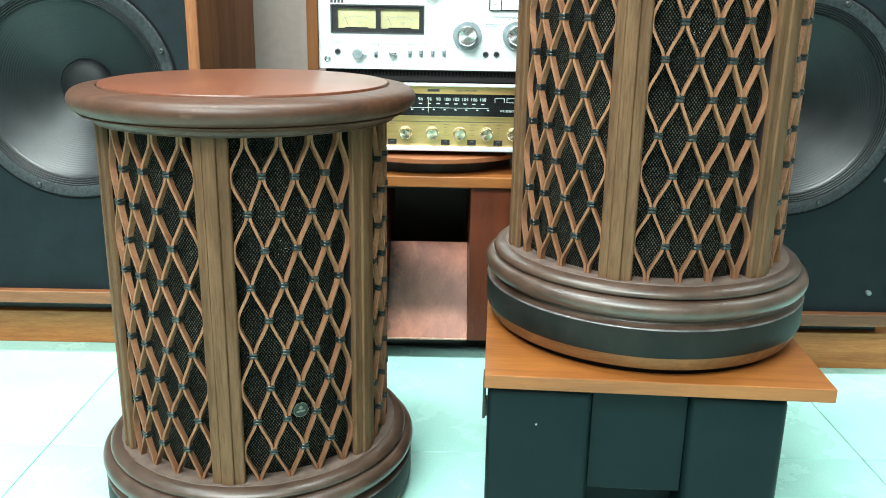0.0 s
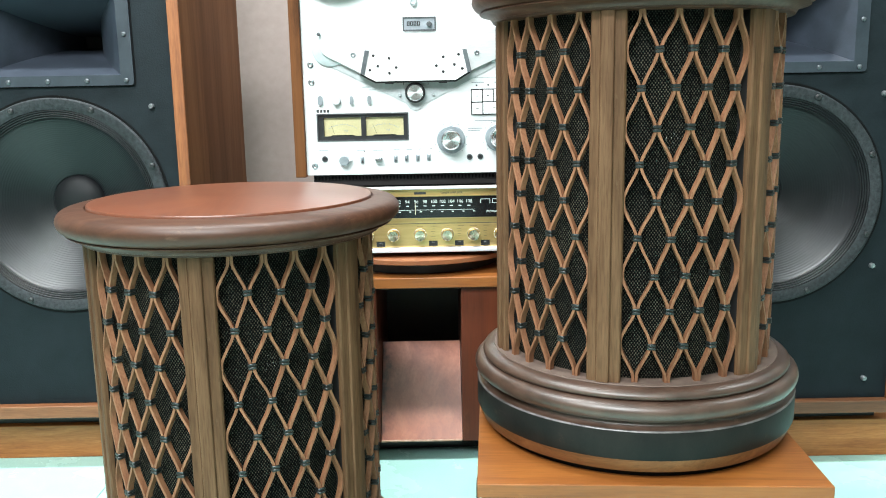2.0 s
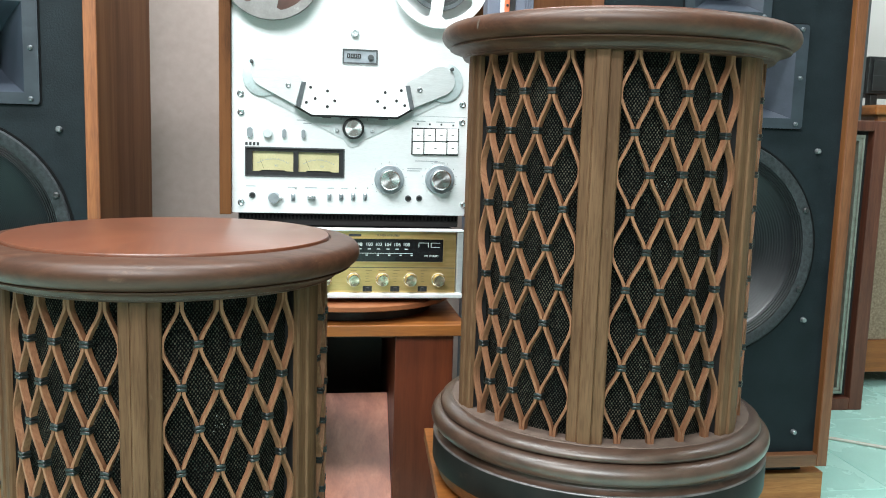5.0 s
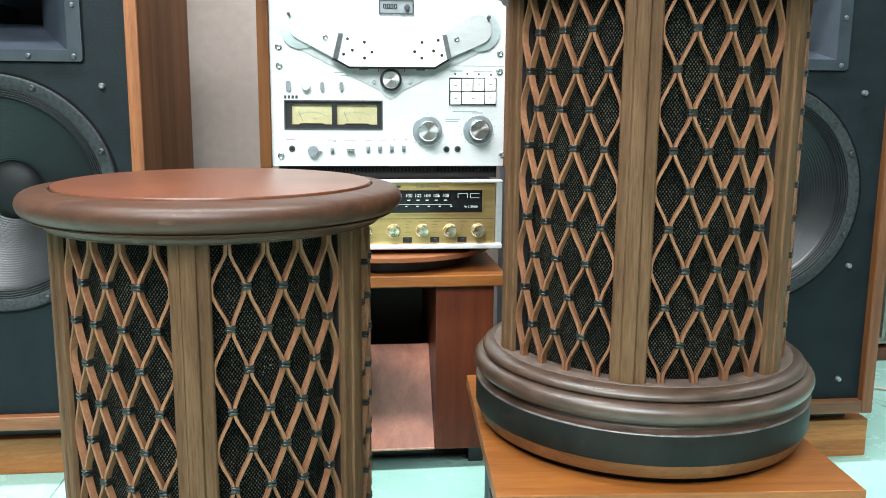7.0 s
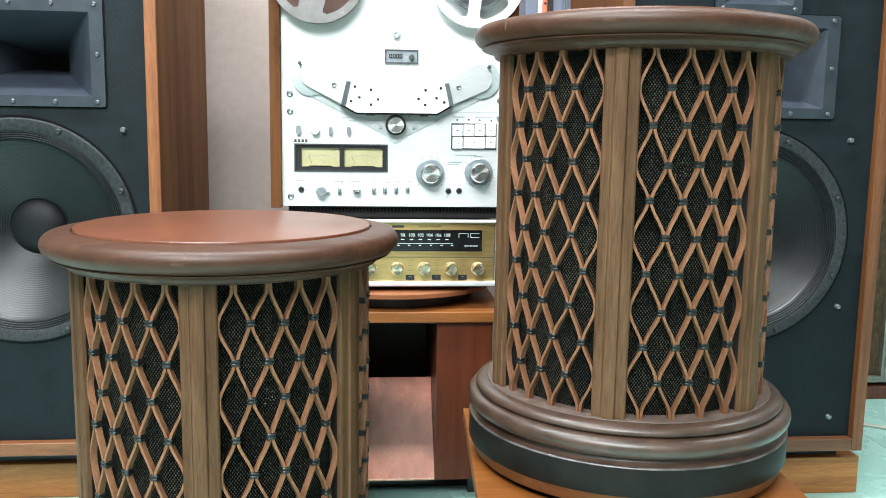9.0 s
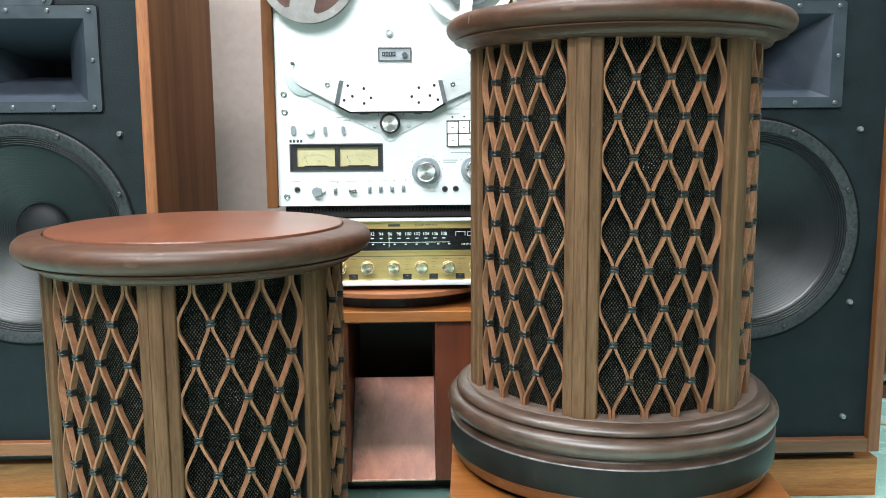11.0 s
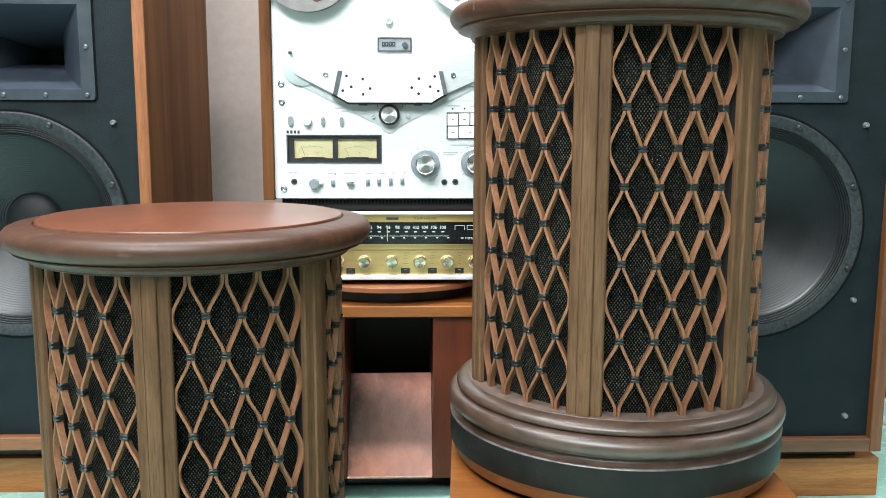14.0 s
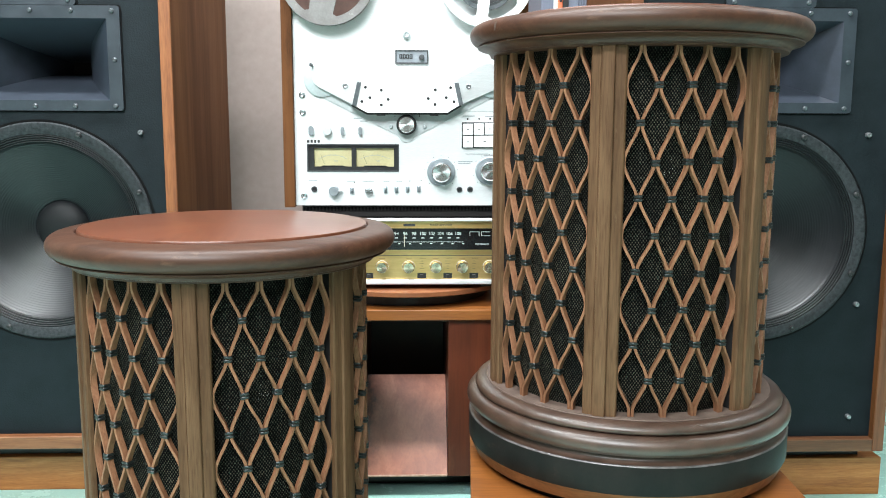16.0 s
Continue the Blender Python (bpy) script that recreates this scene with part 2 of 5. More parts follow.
MAT = dict(
    spun=spun_metal("spun_aluminium", (0.62, 0.64, 0.65), (0.8, 0.82, 0.83)),
    spun_warm=spun_metal("spun_pale_gold", (0.6, 0.53, 0.38), (0.8, 0.73, 0.56)),
    drum=worn(surface("drum_walnut", (0.034, 0.0185, 0.012), (0.086, 0.049, 0.034), 30, (0.34, 0.48), bump=0.4, depth=0.0007, stretch=(1, 1, 2), coat=0.75, speck=420, glaze=0.34, spec=0.3), (0.15, 0.09, 0.06), 0.75, 24, (1, 1, 3)),
    drum_band=worn(surface("band_lacquer", (0.0085, 0.01, 0.0094), (0.02, 0.0192, 0.017), 18, (0.42, 0.55), bump=0.2, depth=0.0005, stretch=(1, 1, 0.5), coat=0.0, speck=420, glaze=0.3, spec=0.12), (0.06, 0.04, 0.028), 0.6, 20, (1, 1, 2)),
    drum_cap=worn(wood("cap_rim_walnut", (0.038, 0.0142, 0.007), (0.063, 0.025, 0.0128), (0.094, 0.04, 0.0215), "x", 0.42, 0.12, 1.0, 0.32, 0.4, 0.34), (0.17, 0.095, 0.06), 0.5, 20, (1, 1, 2)),
    # Orange-brown stands in for the board's reflection on the dark chamfer.
    drum_foot=wood("drum_foot_wood", (0.13, 0.05, 0.016), (0.19, 0.077, 0.026), (0.26, 0.11, 0.04), "x", 0.5, 0.0, 1.0, 0.25, 0.5),
    dust=surface("dusty_ledge", (0.085, 0.056, 0.044), (0.165, 0.117, 0.092), 70, (0.6, 0.8), bump=0.3, depth=0.0008),
    pilaster=worn(wood("pilaster_wood", (0.08, 0.0395, 0.0185), (0.122, 0.0645, 0.0315), (0.172, 0.097, 0.051), "z", 0.55, 0.0, 1.0, 0.18, 0.7), (0.24, 0.165, 0.105), 0.4, 26, (1, 1, 0.35)),
    strip=wood("lattice_wood", (0.14, 0.0635, 0.031), (0.243, 0.111, 0.056), (0.345, 0.168, 0.09), "z", 0.55, 0.0, 1.0, 0.3),
    band=surface("slate_band", (0.006, 0.0085, 0.008), (0.017, 0.021, 0.0195), 120, (0.3, 0.45), bump=0.2, depth=0.0005),
    cloth=grille_cloth(),
    lint=surface("lint", (0.22, 0.23, 0.225), (0.36, 0.37, 0.36), 60, (0.8, 0.9), bump=0),
    veneer=veneer_top(),
    black=surface("black_plastic", (0.012, 0.013, 0.014), (0.02, 0.021, 0.022), 60, (0.35, 0.5), bump=0.1),
    baffle=surface("black_baffle_paint", (0.0044, 0.0081, 0.0105), (0.0104, 0.0166, 0.0204), 18, (0.55, 0.7), bump=0.6, depth=0.001, speck=300, spec=0.2),
    horn_plate=surface("horn_plate_grey", (0.02, 0.027, 0.035), (0.031, 0.041, 0.052), 25, (0.36, 0.5), bump=0.1, depth=0.0004),
    # Lighter copy of the plate grey: the light on the flares is in it.
    horn=surface("horn_grey_black", (0.029, 0.036, 0.048), (0.044, 0.054, 0.073), 25, (0.3, 0.4), bump=0.08, depth=0.0004),
    cone=ribbed_cone(),
    dust_cap=surface("dust_cap_paper", (0.005, 0.0058, 0.0068), (0.0088, 0.01, 0.0115), 40, (0.5, 0.65), bump=0.15, depth=0.0004, spec=0.3),
    ring_black=surface("ring_black", (0.0012, 0.0014, 0.0016), (0.0026, 0.003, 0.0034), 60, (0.6, 0.75), bump=0.1, spec=0.15),
    gasket=surface("mottled_gasket", (0.004, 0.0055, 0.0065), (0.04, 0.047, 0.052), 150, (0.55, 0.8), bump=0.8, depth=0.001, spec=0.35),
    rubber=surface("surround", (0.003, 0.0038, 0.0045), (0.0085, 0.0105, 0.012), 60, (0.4, 0.6), bump=0.1),
    chrome=surface("dull_chrome", (0.2, 0.215, 0.225), (0.34, 0.36, 0.37), 80, (0.25, 0.38), 0.7, 0.05),
    screw_grey=surface("screw_grey", (0.09, 0.1, 0.11), (0.19, 0.205, 0.22), 120, (0.25, 0.4), 0.6, 0.05),
    teak=wood("teak_edge", (0.165, 0.05, 0.0145), (0.262, 0.09, 0.028), (0.34, 0.132, 0.0455), "z", 0.42, 0.1),
    # Teak again, darkened for the weaker light on the right tower.
    teak_dim=wood("dark_teak_edge", (0.105, 0.035, 0.0125), (0.165, 0.06, 0.022), (0.225, 0.088, 0.034), "z", 0.42, 0.1),
    teak_dim_flat=wood("dark_teak_flat", (0.085, 0.032, 0.0125), (0.135, 0.055, 0.0215), (0.185, 0.08, 0.033), "x", 0.42, 0.1),
    teak_flat=wood("teak_flat", (0.135, 0.047, 0.0165), (0.215, 0.082, 0.03), (0.29, 0.12, 0.048), "x", 0.42, 0.1),
    walnut=worn(worn(wood("walnut_side", (0.096, 0.035, 0.0108), (0.138, 0.0535, 0.017), (0.188, 0.078, 0.0265), "z", 0.55, 0.0, 0.35, 0.15, 0.25), (0.04, 0.0135, 0.0045), 0.8, 5, (2.5, 2.5, 0.35)), (0.15, 0.065, 0.026), 0.35, 9, (3, 3, 0.3)),
    oak=wood("plinth_oak", (0.24, 0.08, 0.019), (0.385, 0.145, 0.037), (0.5, 0.21, 0.062), "x", 0.42, 0.05, 1.6, 0.4, 0.55),
    board=worn(worn(wood("orange_board", (0.19, 0.06, 0.0105), (0.278, 0.094, 0.018), (0.345, 0.124, 0.0245), "x", 0.4, 0.1, 0.7, 0.5, 0.4), (0.13, 0.038, 0.0065), 0.55, 7, (1, 2.5, 1)), (0.42, 0.19, 0.06), 0.4, 30),
    disc=wood("disc_wood", (0.185, 0.058, 0.02), (0.24, 0.082, 0.029), (0.29, 0.107, 0.04), "x", 0.42, 0.1, 0.6, 0.5, 0.2),
    mahogany=worn(wood("mahogany", (0.075, 0.0145, 0.005), (0.108, 0.023, 0.0078), (0.142, 0.034, 0.0118), "z", 0.4, 0.1, 0.5, 0.3, 0.3), (0.17, 0.06, 0.026), 0.5, 14, (1, 1, 0.6)),
    dark_walnut=wood("dark_red_walnut", (0.07, 0.02, 0.011), (0.112, 0.035, 0.019), (0.155, 0.054, 0.03), "z", 0.45, 0.1),
    ramp=worn_ramp(),
    lip=surface("worn_lip", (0.36, 0.17, 0.1), (0.62, 0.4, 0.3), 60, (0.2, 0.3)),
    # Near-black brown: the shade inside the open mouth is put into the colour.
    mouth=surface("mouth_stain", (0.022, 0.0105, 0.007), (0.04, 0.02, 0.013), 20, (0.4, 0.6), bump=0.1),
    # Near-black that puts the shade of recesses and gaps into the colour.
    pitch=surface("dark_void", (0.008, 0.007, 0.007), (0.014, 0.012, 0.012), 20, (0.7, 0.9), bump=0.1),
    stand=surface("green_black_laminate", (0.0028, 0.009, 0.0105), (0.0055, 0.0135, 0.0152), 14, (0.4, 0.55), bump=0.08, spec=0.15),
    silver=surface("brushed_silver", (0.79, 0.81, 0.82), (0.84, 0.86, 0.87), 30, (0.4, 0.48), 0.32, 0.02, 0.0002, (0.4, 6, 6)),
    white_plate=surface("white_plate", (0.82, 0.83, 0.83), (0.9, 0.9, 0.9), 30, (0.4, 0.5), 0.0, 0.02),
    grey_metal=surface("grey_metal", (0.5, 0.54, 0.55), (0.6, 0.64, 0.65), 40, (0.35, 0.45), 0.2, 0.04),
    steel=surface("knob_steel", (0.66, 0.68, 0.69), (0.8, 0.82, 0.82), 60, (0.3, 0.4), 0.4, 0.05),
    dark_grey=surface("dark_grey", (0.04, 0.045, 0.048), (0.065, 0.07, 0.074), 50, (0.4, 0.55)),
    counter_grey=surface("counter_grey", (0.24, 0.27, 0.3), (0.32, 0.35, 0.385), 50, (0.35, 0.45)),
    switch=surface("switch_grey", (0.25, 0.285, 0.31), (0.36, 0.4, 0.425), 40, (0.3, 0.4), 0.4, 0.03),
    meter=surface("meter_face", (0.56, 0.5, 0.27), (0.68, 0.61, 0.35), 20, (0.45, 0.55)),
    screw_bright=surface("screw_bright", (0.3, 0.33, 0.35), (0.62, 0.66, 0.68), 220, (0.2, 0.3), 0.8, 0.05),
    disc_grey=surface("disc_grey", (0.5, 0.57, 0.585), (0.58, 0.65, 0.665), 40, (0.35, 0.45), 0.2, 0.03),
    satin=surface("satin_metal", (0.76, 0.79, 0.8), (0.84, 0.87, 0.88), 40, (0.32, 0.4), 0.68, 0.02, 0.0002, (0.4, 6, 6)),
    bar_grey=surface("bar_grey", (0.1, 0.115, 0.125), (0.2, 0.22, 0.235), 50, (0.3, 0.4), 0.5),
    edge_highlight=surface("rubbed_edge", (0.03, 0.027, 0.026), (0.17, 0.155, 0.15), 45, (0.32, 0.45), 0.0, 0.1, coat=0.3),
    key=surface("white_key", (0.78, 0.8, 0.8), (0.86, 0.87, 0.87), 30, (0.3, 0.4)),
    ink=surface("dark_ink", (0.03, 0.033, 0.036), (0.05, 0.053, 0.056), 60, (0.5, 0.6), bump=0),
    gold_ink=surface("gold_ink", (0.2, 0.14, 0.05), (0.26, 0.18, 0.07), 60, (0.5, 0.6), bump=0),
    faint=surface("faint_ink", (0.3, 0.34, 0.36), (0.38, 0.42, 0.44), 60, (0.5, 0.6), bump=0),
    gold=surface("gold_anodised", (0.63, 0.435, 0.165), (0.77, 0.555, 0.255), 26, (0.27, 0.36), 0.8, 0.05, 0.0003, (0.4, 8, 8)),
    dial=surface("dial_glass_black", (0.008, 0.009, 0.01), (0.013, 0.014, 0.015), 30, (0.1, 0.16), bump=0),
    dial_ink=surface("dial_ink", (0.6, 0.66, 0.64), (0.7, 0.76, 0.74), 60, (0.5, 0.6), bump=0),
    pointer=surface("pointer_cream", (0.5, 0.5, 0.36), (0.6, 0.6, 0.44), 60, (0.4, 0.5), bump=0),
    tape=surface("brown_tape", (0.05, 0.022, 0.016), (0.075, 0.034, 0.024), 60, (0.25, 0.4)),
    reel_grey=surface("reel_smoked_plastic", (0.2, 0.19, 0.185), (0.27, 0.26, 0.255), 30, (0.2, 0.3)),
    reel_white=surface("reel_white_plastic", (0.78, 0.8, 0.8), (0.86, 0.88, 0.88), 30, (0.25, 0.35)),
    floor=surface("turquoise_tile", (0.4, 0.7, 0.63), (0.48, 0.77, 0.7), 6, (0.18, 0.34), bump=0.03, depth=0.001),
    joint=surface("tile_joint", (0.3, 0.4, 0.31), (0.44, 0.7, 0.62), 5, (0.6, 0.75)),
    room_wall=surface("shop_wall_paint", (0.26, 0.24, 0.22), (0.32, 0.3, 0.275), 3, (0.55, 0.7), bump=0.1),
    wall=surface("beige_wall_paint", (0.335, 0.267, 0.24), (0.37, 0.298, 0.27), 3, (0.6, 0.75), bump=0.0, speck=40),
    white_wall=surface("white_wall_paint", (0.72, 0.72, 0.7), (0.78, 0.78, 0.76), 3, (0.6, 0.7), bump=0.1),
    silver_trim=surface("silver_trim", (0.24, 0.25, 0.215), (0.4, 0.41, 0.36), 40, (0.3, 0.45), 0.6, 0.05),
    brown_cloth=surface("brown_grille_cloth", (0.035, 0.022, 0.01), (0.11, 0.075, 0.038), 90, (0.8, 0.95), bump=0.6, depth=0.0015, stretch=(1, 1, 0.5)),
    tan_cloth=surface("tan_woven_cloth", (0.16, 0.11, 0.07), (0.34, 0.26, 0.18), 160, (0.8, 0.95), bump=0.6, depth=0.0015),
    slate=surface("slate_blue_paint", (0.12, 0.14, 0.19), (0.16, 0.185, 0.24), 20, (0.45, 0.6)),
    orange=surface("orange_paint", (0.62, 0.16, 0.07), (0.72, 0.21, 0.1), 20, (0.4, 0.5)),
    cable=surface("cable_sheath", (0.5, 0.48, 0.42), (0.6, 0.58, 0.52), 30, (0.5, 0.6)),
    badge=surface("badge_metal", (0.16, 0.145, 0.1), (0.24, 0.22, 0.16), 60, (0.3, 0.4), 0.8, 0.05),
)


# ---- mesh helpers ----
def part(name, bm, material, parent=None, label="", smooth=False):
    me = bpy.data.meshes.new(name)
    bmesh.ops.recalc_face_normals(bm, faces=bm.faces)
    bm.to_mesh(me)
    bm.free()
    me.materials.append(MAT[material])
    if smooth:
        for p in me.polygons:
            p.use_smooth = True
        me.set_sharp_from_angle(angle=radians(38))
    ob = new(name, me)
    ob.parent = parent
    return tagged(ob, label)


def again(ob, m, parent=None):
    """Another object on the same mesh, at the pose m under the parent."""
    o = new(ob.name.split(".")[0], ob.data)
    o.parent = parent if parent else ob.parent
    o.matrix_basis = m
    if "label" in ob:
        o["label"] = ob["label"]
    return o


def base(name, m, label, category, group="", kind=""):
    ob = new(name)
    ob.empty_display_size = 0.05
    ob.matrix_basis = m
    return tagged(ob, label, category, group, kind)


def box(x0, x1, y0, y1, z0, z1, bevel=0.0, segs=2, bm=None):
    b = bm if bm is not None else bmesh.new()
    r = bmesh.ops.create_cube(b, size=1.0)
    for v in r["verts"]:
        v.co = Vector(((x0 + x1) / 2 + v.co.x * (x1 - x0), (y0 + y1) / 2 + v.co.y * (y1 - y0), (z0 + z1) / 2 + v.co.z * (z1 - z0)))
    if bevel:
        vs = set(r["verts"])
        es = [e for e in b.edges if e.verts[0] in vs and e.verts[1] in vs]
        bmesh.ops.bevel(b, geom=es, offset=bevel, segments=segs, affect="EDGES", profile=0.5)
    return b


def lathe(profile, n=64, bm=None, axis="z", at=(0, 0, 0)):
    """Turns (radius, height) points round an axis; a radius of 0 closes it. axis y: the height runs towards -y."""
    b = bm if bm is not None else bmesh.new()
    rings = []
    for r, h in profile:
        ring = []
        for i in range(n if r > 1e-6 else 1):
            a = 2 * math.pi * i / n
            p = (r * math.cos(a), r * math.sin(a), h)
            if axis == "y":
                p = (p[0], -p[2], p[1])
            ring.append(b.verts.new(Vector(p) + Vector(at)))
        rings.append(ring)
    for k in range(len(rings) - 1):
        p, q = rings[k], rings[k + 1]
        for i in range(n):
            j = (i + 1) % n
            if len(p) == 1 and len(q) == 1:
                continue
            if len(p) == 1:
                b.faces.new((p[0], q[i], q[j]))
            elif len(q) == 1:
                b.faces.new((p[i], p[j], q[0]))
            else:
                b.faces.new((p[i], p[j], q[j], q[i]))
    return b


def plate(outer, holes, y0, y1, bevel=0.0):
    """A plate in the xz plane from y0 (front) to y1, with holes; outlines are (x, z) points."""
    b = bmesh.new()
    for loop in (outer, *holes):
        vs = [b.verts.new((x, y0, z)) for x, z in loop]
        for i in range(len(vs)):
            b.edges.new((vs[i], vs[(i + 1) % len(vs)]))
    bmesh.ops.triangle_fill(b, use_beauty=True, use_dissolve=False, edges=b.edges[:], normal=(0, -1, 0))
    r = bmesh.ops.extrude_face_region(b, geom=b.faces[:])
    for g in r["geom"]:
        if isinstance(g, bmesh.types.BMVert):
            g.co.y = y1
    return b


def circle(cx, cz, r, n=48):
    return [(cx + r * math.cos(2 * math.pi * i / n), cz + r * math.sin(2 * math.pi * i / n)) for i in range(n)]


def rounded(x0, x1, z0, z1, r, n=5):
    pts = []
    for cx, cz, a0 in ((x1 - r, z1 - r, 0), (x0 + r, z1 - r, 90), (x0 + r, z0 + r, 180), (x1 - r, z0 + r, 270)):
        for i in range(n + 1):
            a = radians(a0 + 90 * i / n)
            pts.append((cx + r * math.cos(a), cz + r * math.sin(a)))
    return pts


def loft(loops, bm=None, close_end=True):
    """Joins closed loops of 3D points one to the next."""
    b = bm if bm is not None else bmesh.new()
    rows = [[b.verts.new(p) for p in loop] for loop in loops]
    for p, q in zip(rows, rows[1:]):
        for i in range(len(p)):
            j = (i + 1) % len(p)
            b.faces.new((p[i], p[j], q[j], q[i]))
    if close_end:
        b.faces.new(rows[-1])
    return b


def text_mesh(body, size, material, parent, m, name="lettering", depth=0.0002):
    cu = bpy.data.curves.new(name, "FONT")
    cu.body, cu.size, cu.extrude, cu.align_x, cu.align_y = body, size, depth, "CENTER", "CENTER"
    tmp = new("tmp", cu)
    me = bpy.data.meshes.new_from_object(tmp.evaluated_get(bpy.context.evaluated_depsgraph_get()))
    bpy.data.objects.remove(tmp)
    me.materials.clear()
    me.materials.append(MAT[material])
    ob = new(name, me)
    ob.parent = parent
    ob.matrix_basis = m
    return ob


# ---- the room ----
def room():
    floor = base("floor", pose(0, 0, 0), "turquoise glazed floor tiles with thin joints", "floor", kind="structure")
    part("bed", box(-2.72, 3.32, -2.52, 3.22, -0.12, -0.003), "joint", floor)
    wall = part("wall_north", box(-2.72, 1.06, 2.4, 2.52, 0, 2.75), "wall")
    tagged(wall, "plain matt beige painted wall", "wall", kind="structure")
    w = part("wall_north_far", box(1.06, 3.32, 3.1, 3.22, 0, 2.75), "white_wall")
    tagged(w, "plain white painted wall", "wall", kind="structure")
    w = part("wall_return", box(1.06, 1.18, 2.522, 3.098, 0, 2.75), "white_wall")
    tagged(w, "short white return wall", "wall", kind="structure")
    for name, dims in (("wall_west", (-2.72, -2.6, -2.52, 2.398, 0, 2.75)), ("wall_east", (3.2, 3.32, -2.52, 3.098, 0, 2.75)), ("wall_south", (-2.598, 3.198, -2.52, -2.4, 0, 2.75))):
        tagged(part(name, box(*dims), "room_wall"), "plain grey painted wall", "wall", kind="structure")
    tagged(part("ceiling", box(-2.72, 3.32, -2.52, 3.22, 2.752, 2.85), "white_wall"), "plain white ceiling", "ceiling", kind="structure")
    return floor


# ---- the drum loudspeakers ----
DRUM_R = 0.1885


def drum_speaker(m, label, z0, dz, seed, gap):
    """A drum on its base: gap is the height of its hidden foot; z0 and dz are the foot and the spacing of its lattice rows; the seed sets how unevenly it was tied."""
    d = base("drum_speaker", m, label, "loudspeaker", "pair of drum loudspeakers")
    part("foot", lathe([(0, -gap), (0.2045, -gap), (0.2045, -0.0019), (0, -0.0019)], 64), "ring_black", d, "black recessed foot ring")
    part("lower_chamfer", lathe([(0, -0.0018), (0.2155, -0.0018), (0.2167, -0.0012), (0.2241, 0.0156), (0.2243, 0.0166), (0, 0.0166)], 112), "drum_foot", d, "chamfer under the band, orange-brown for the board's reflection", True)
    part("base_band", lathe([(0, 0.0168), (0.2245, 0.0168), (0.225, 0.0178), (0.225, 0.0528), (0.2244, 0.0542), (0.2232, 0.0549), (0.2215, 0.0551), (0, 0.0552)], 112), "drum_band", d, "dark lacquered base band", True)
    # The highlight on the rubbed band edge is put into this strip's colour.
    part("band_edge", lathe([(0.2252, 0.0532), (0.2247, 0.0545), (0.2235, 0.0553), (0.2224, 0.0554)], 112), "edge_highlight", d, "rubbed edge of the band, its highlight put into the colour", True)
    ring = [(0, 0.0554), (0.2232, 0.0555), (0.2205, 0.0562), (0.2172, 0.0578), (0.2153, 0.0598), (0.215, 0.0615), (0.2162, 0.063)]
    ring += [(0.2138 + 0.0142 * math.cos(radians(a)), 0.0763 + 0.0126 * math.sin(radians(a))) for a in range(-75, 83, 12)]
    ring += [(0.2124, 0.0892), (0.2114, 0.0897), (0.2124, 0.0903), (0.2146, 0.0908), (0.2158, 0.0922), (0.2161, 0.0943), (0.2149, 0.0971), (0.2108, 0.1003), (0.2055, 0.1022), (0.1995, 0.1032), (0, 0.1032)]
    part("base_moulding", lathe(ring, 112), "drum", d, "dark turned base moulding", True)
    rag = random.Random(11)
    bm = lathe([(0.15, 0.1034), (0.2, 0.1034), (0.1994, 0.1044), (0.15, 0.1052)], 260)
    bm.verts.ensure_lookup_table()
    for i in range(260):
        k = 1 + rag.gauss(0, 0.0022)
        for v in (bm.verts[260 + i], bm.verts[520 + i]):
            v.co.x, v.co.y = v.co.x * k, v.co.y * k
    part("ledge", bm, "dust", d, "dusty reddish ledge")
    part("grille_cloth", lathe([(0.1725, 0.1036), (0.1725, 0.558)], 72), "cloth", d, "dark basket-weave grille cloth", True)
    cap = [(0, 0.5555), (0.198, 0.5555), (0.199, 0.5562), (0.1992, 0.5582), (0.2003, 0.5586), (0.2012, 0.5605), (0.2032, 0.563), (0.2065, 0.565), (0.211, 0.5662), (0.2158, 0.5666), (0.2172, 0.5674), (0.2172, 0.5686), (0.2158, 0.5694)]
    cap += [(0.2125 + 0.0155 * math.cos(radians(a)), 0.5838 + 0.0142 * math.sin(radians(a))) for a in range(-75, 76, 12)]
    cap += [(0.21, 0.5986), (0.2, 0.6), (0.1925, 0.6003), (0.1914, 0.5994), (0.191, 0.5975), (0, 0.5975)]
    part("cap", lathe(cap, 128), "drum_cap", d, "turned dark walnut cap rim", True)
    part("top_inlay", lathe([(0.1893, 0.5977), (0.1893, 0.6018), (0.1885, 0.6029), (0.187, 0.6033), (0, 0.6033)], 128), "veneer", d, "red mahogany veneer top in wedges", True)

    # six fluted uprights
    r0, r1 = 0.1862, 0.1962
    w = 0.0212
    side = [(-w, r0), (-w, r1 - 0.005), (-w + 0.0005, r1 - 0.0042), (-0.0196, r1 - 0.003), (-0.0094, r1 - 0.0014), (-0.009, r1 - 0.002), (-0.0083, r1 - 0.002), (-0.0079, r1), (-0.0072, r1 + 0.0011), (-0.0062, r1 + 0.0014), (-0.003, r1 + 0.0015)]
    sec = side + [(-x, r) for x, r in reversed(side)]
    bm = loft([[(x, -r, z) for x, r in sec] for z in (0.1046, 0.5553)])
    bm.faces.new([v for v in bm.verts if v.co.z < 0.2][::-1])
    up = part("pilaster", bm, "pilaster", d, "brown upright with a raised middle strip")
    # Added dark filler, so that nothing bright shows through behind the upright.
    post = part("backing_post", box(-0.0165, 0.0165, -r0 + 0.0003, -0.168, 0.1046, 0.5553), "pitch", d, "dark filler added behind the upright")
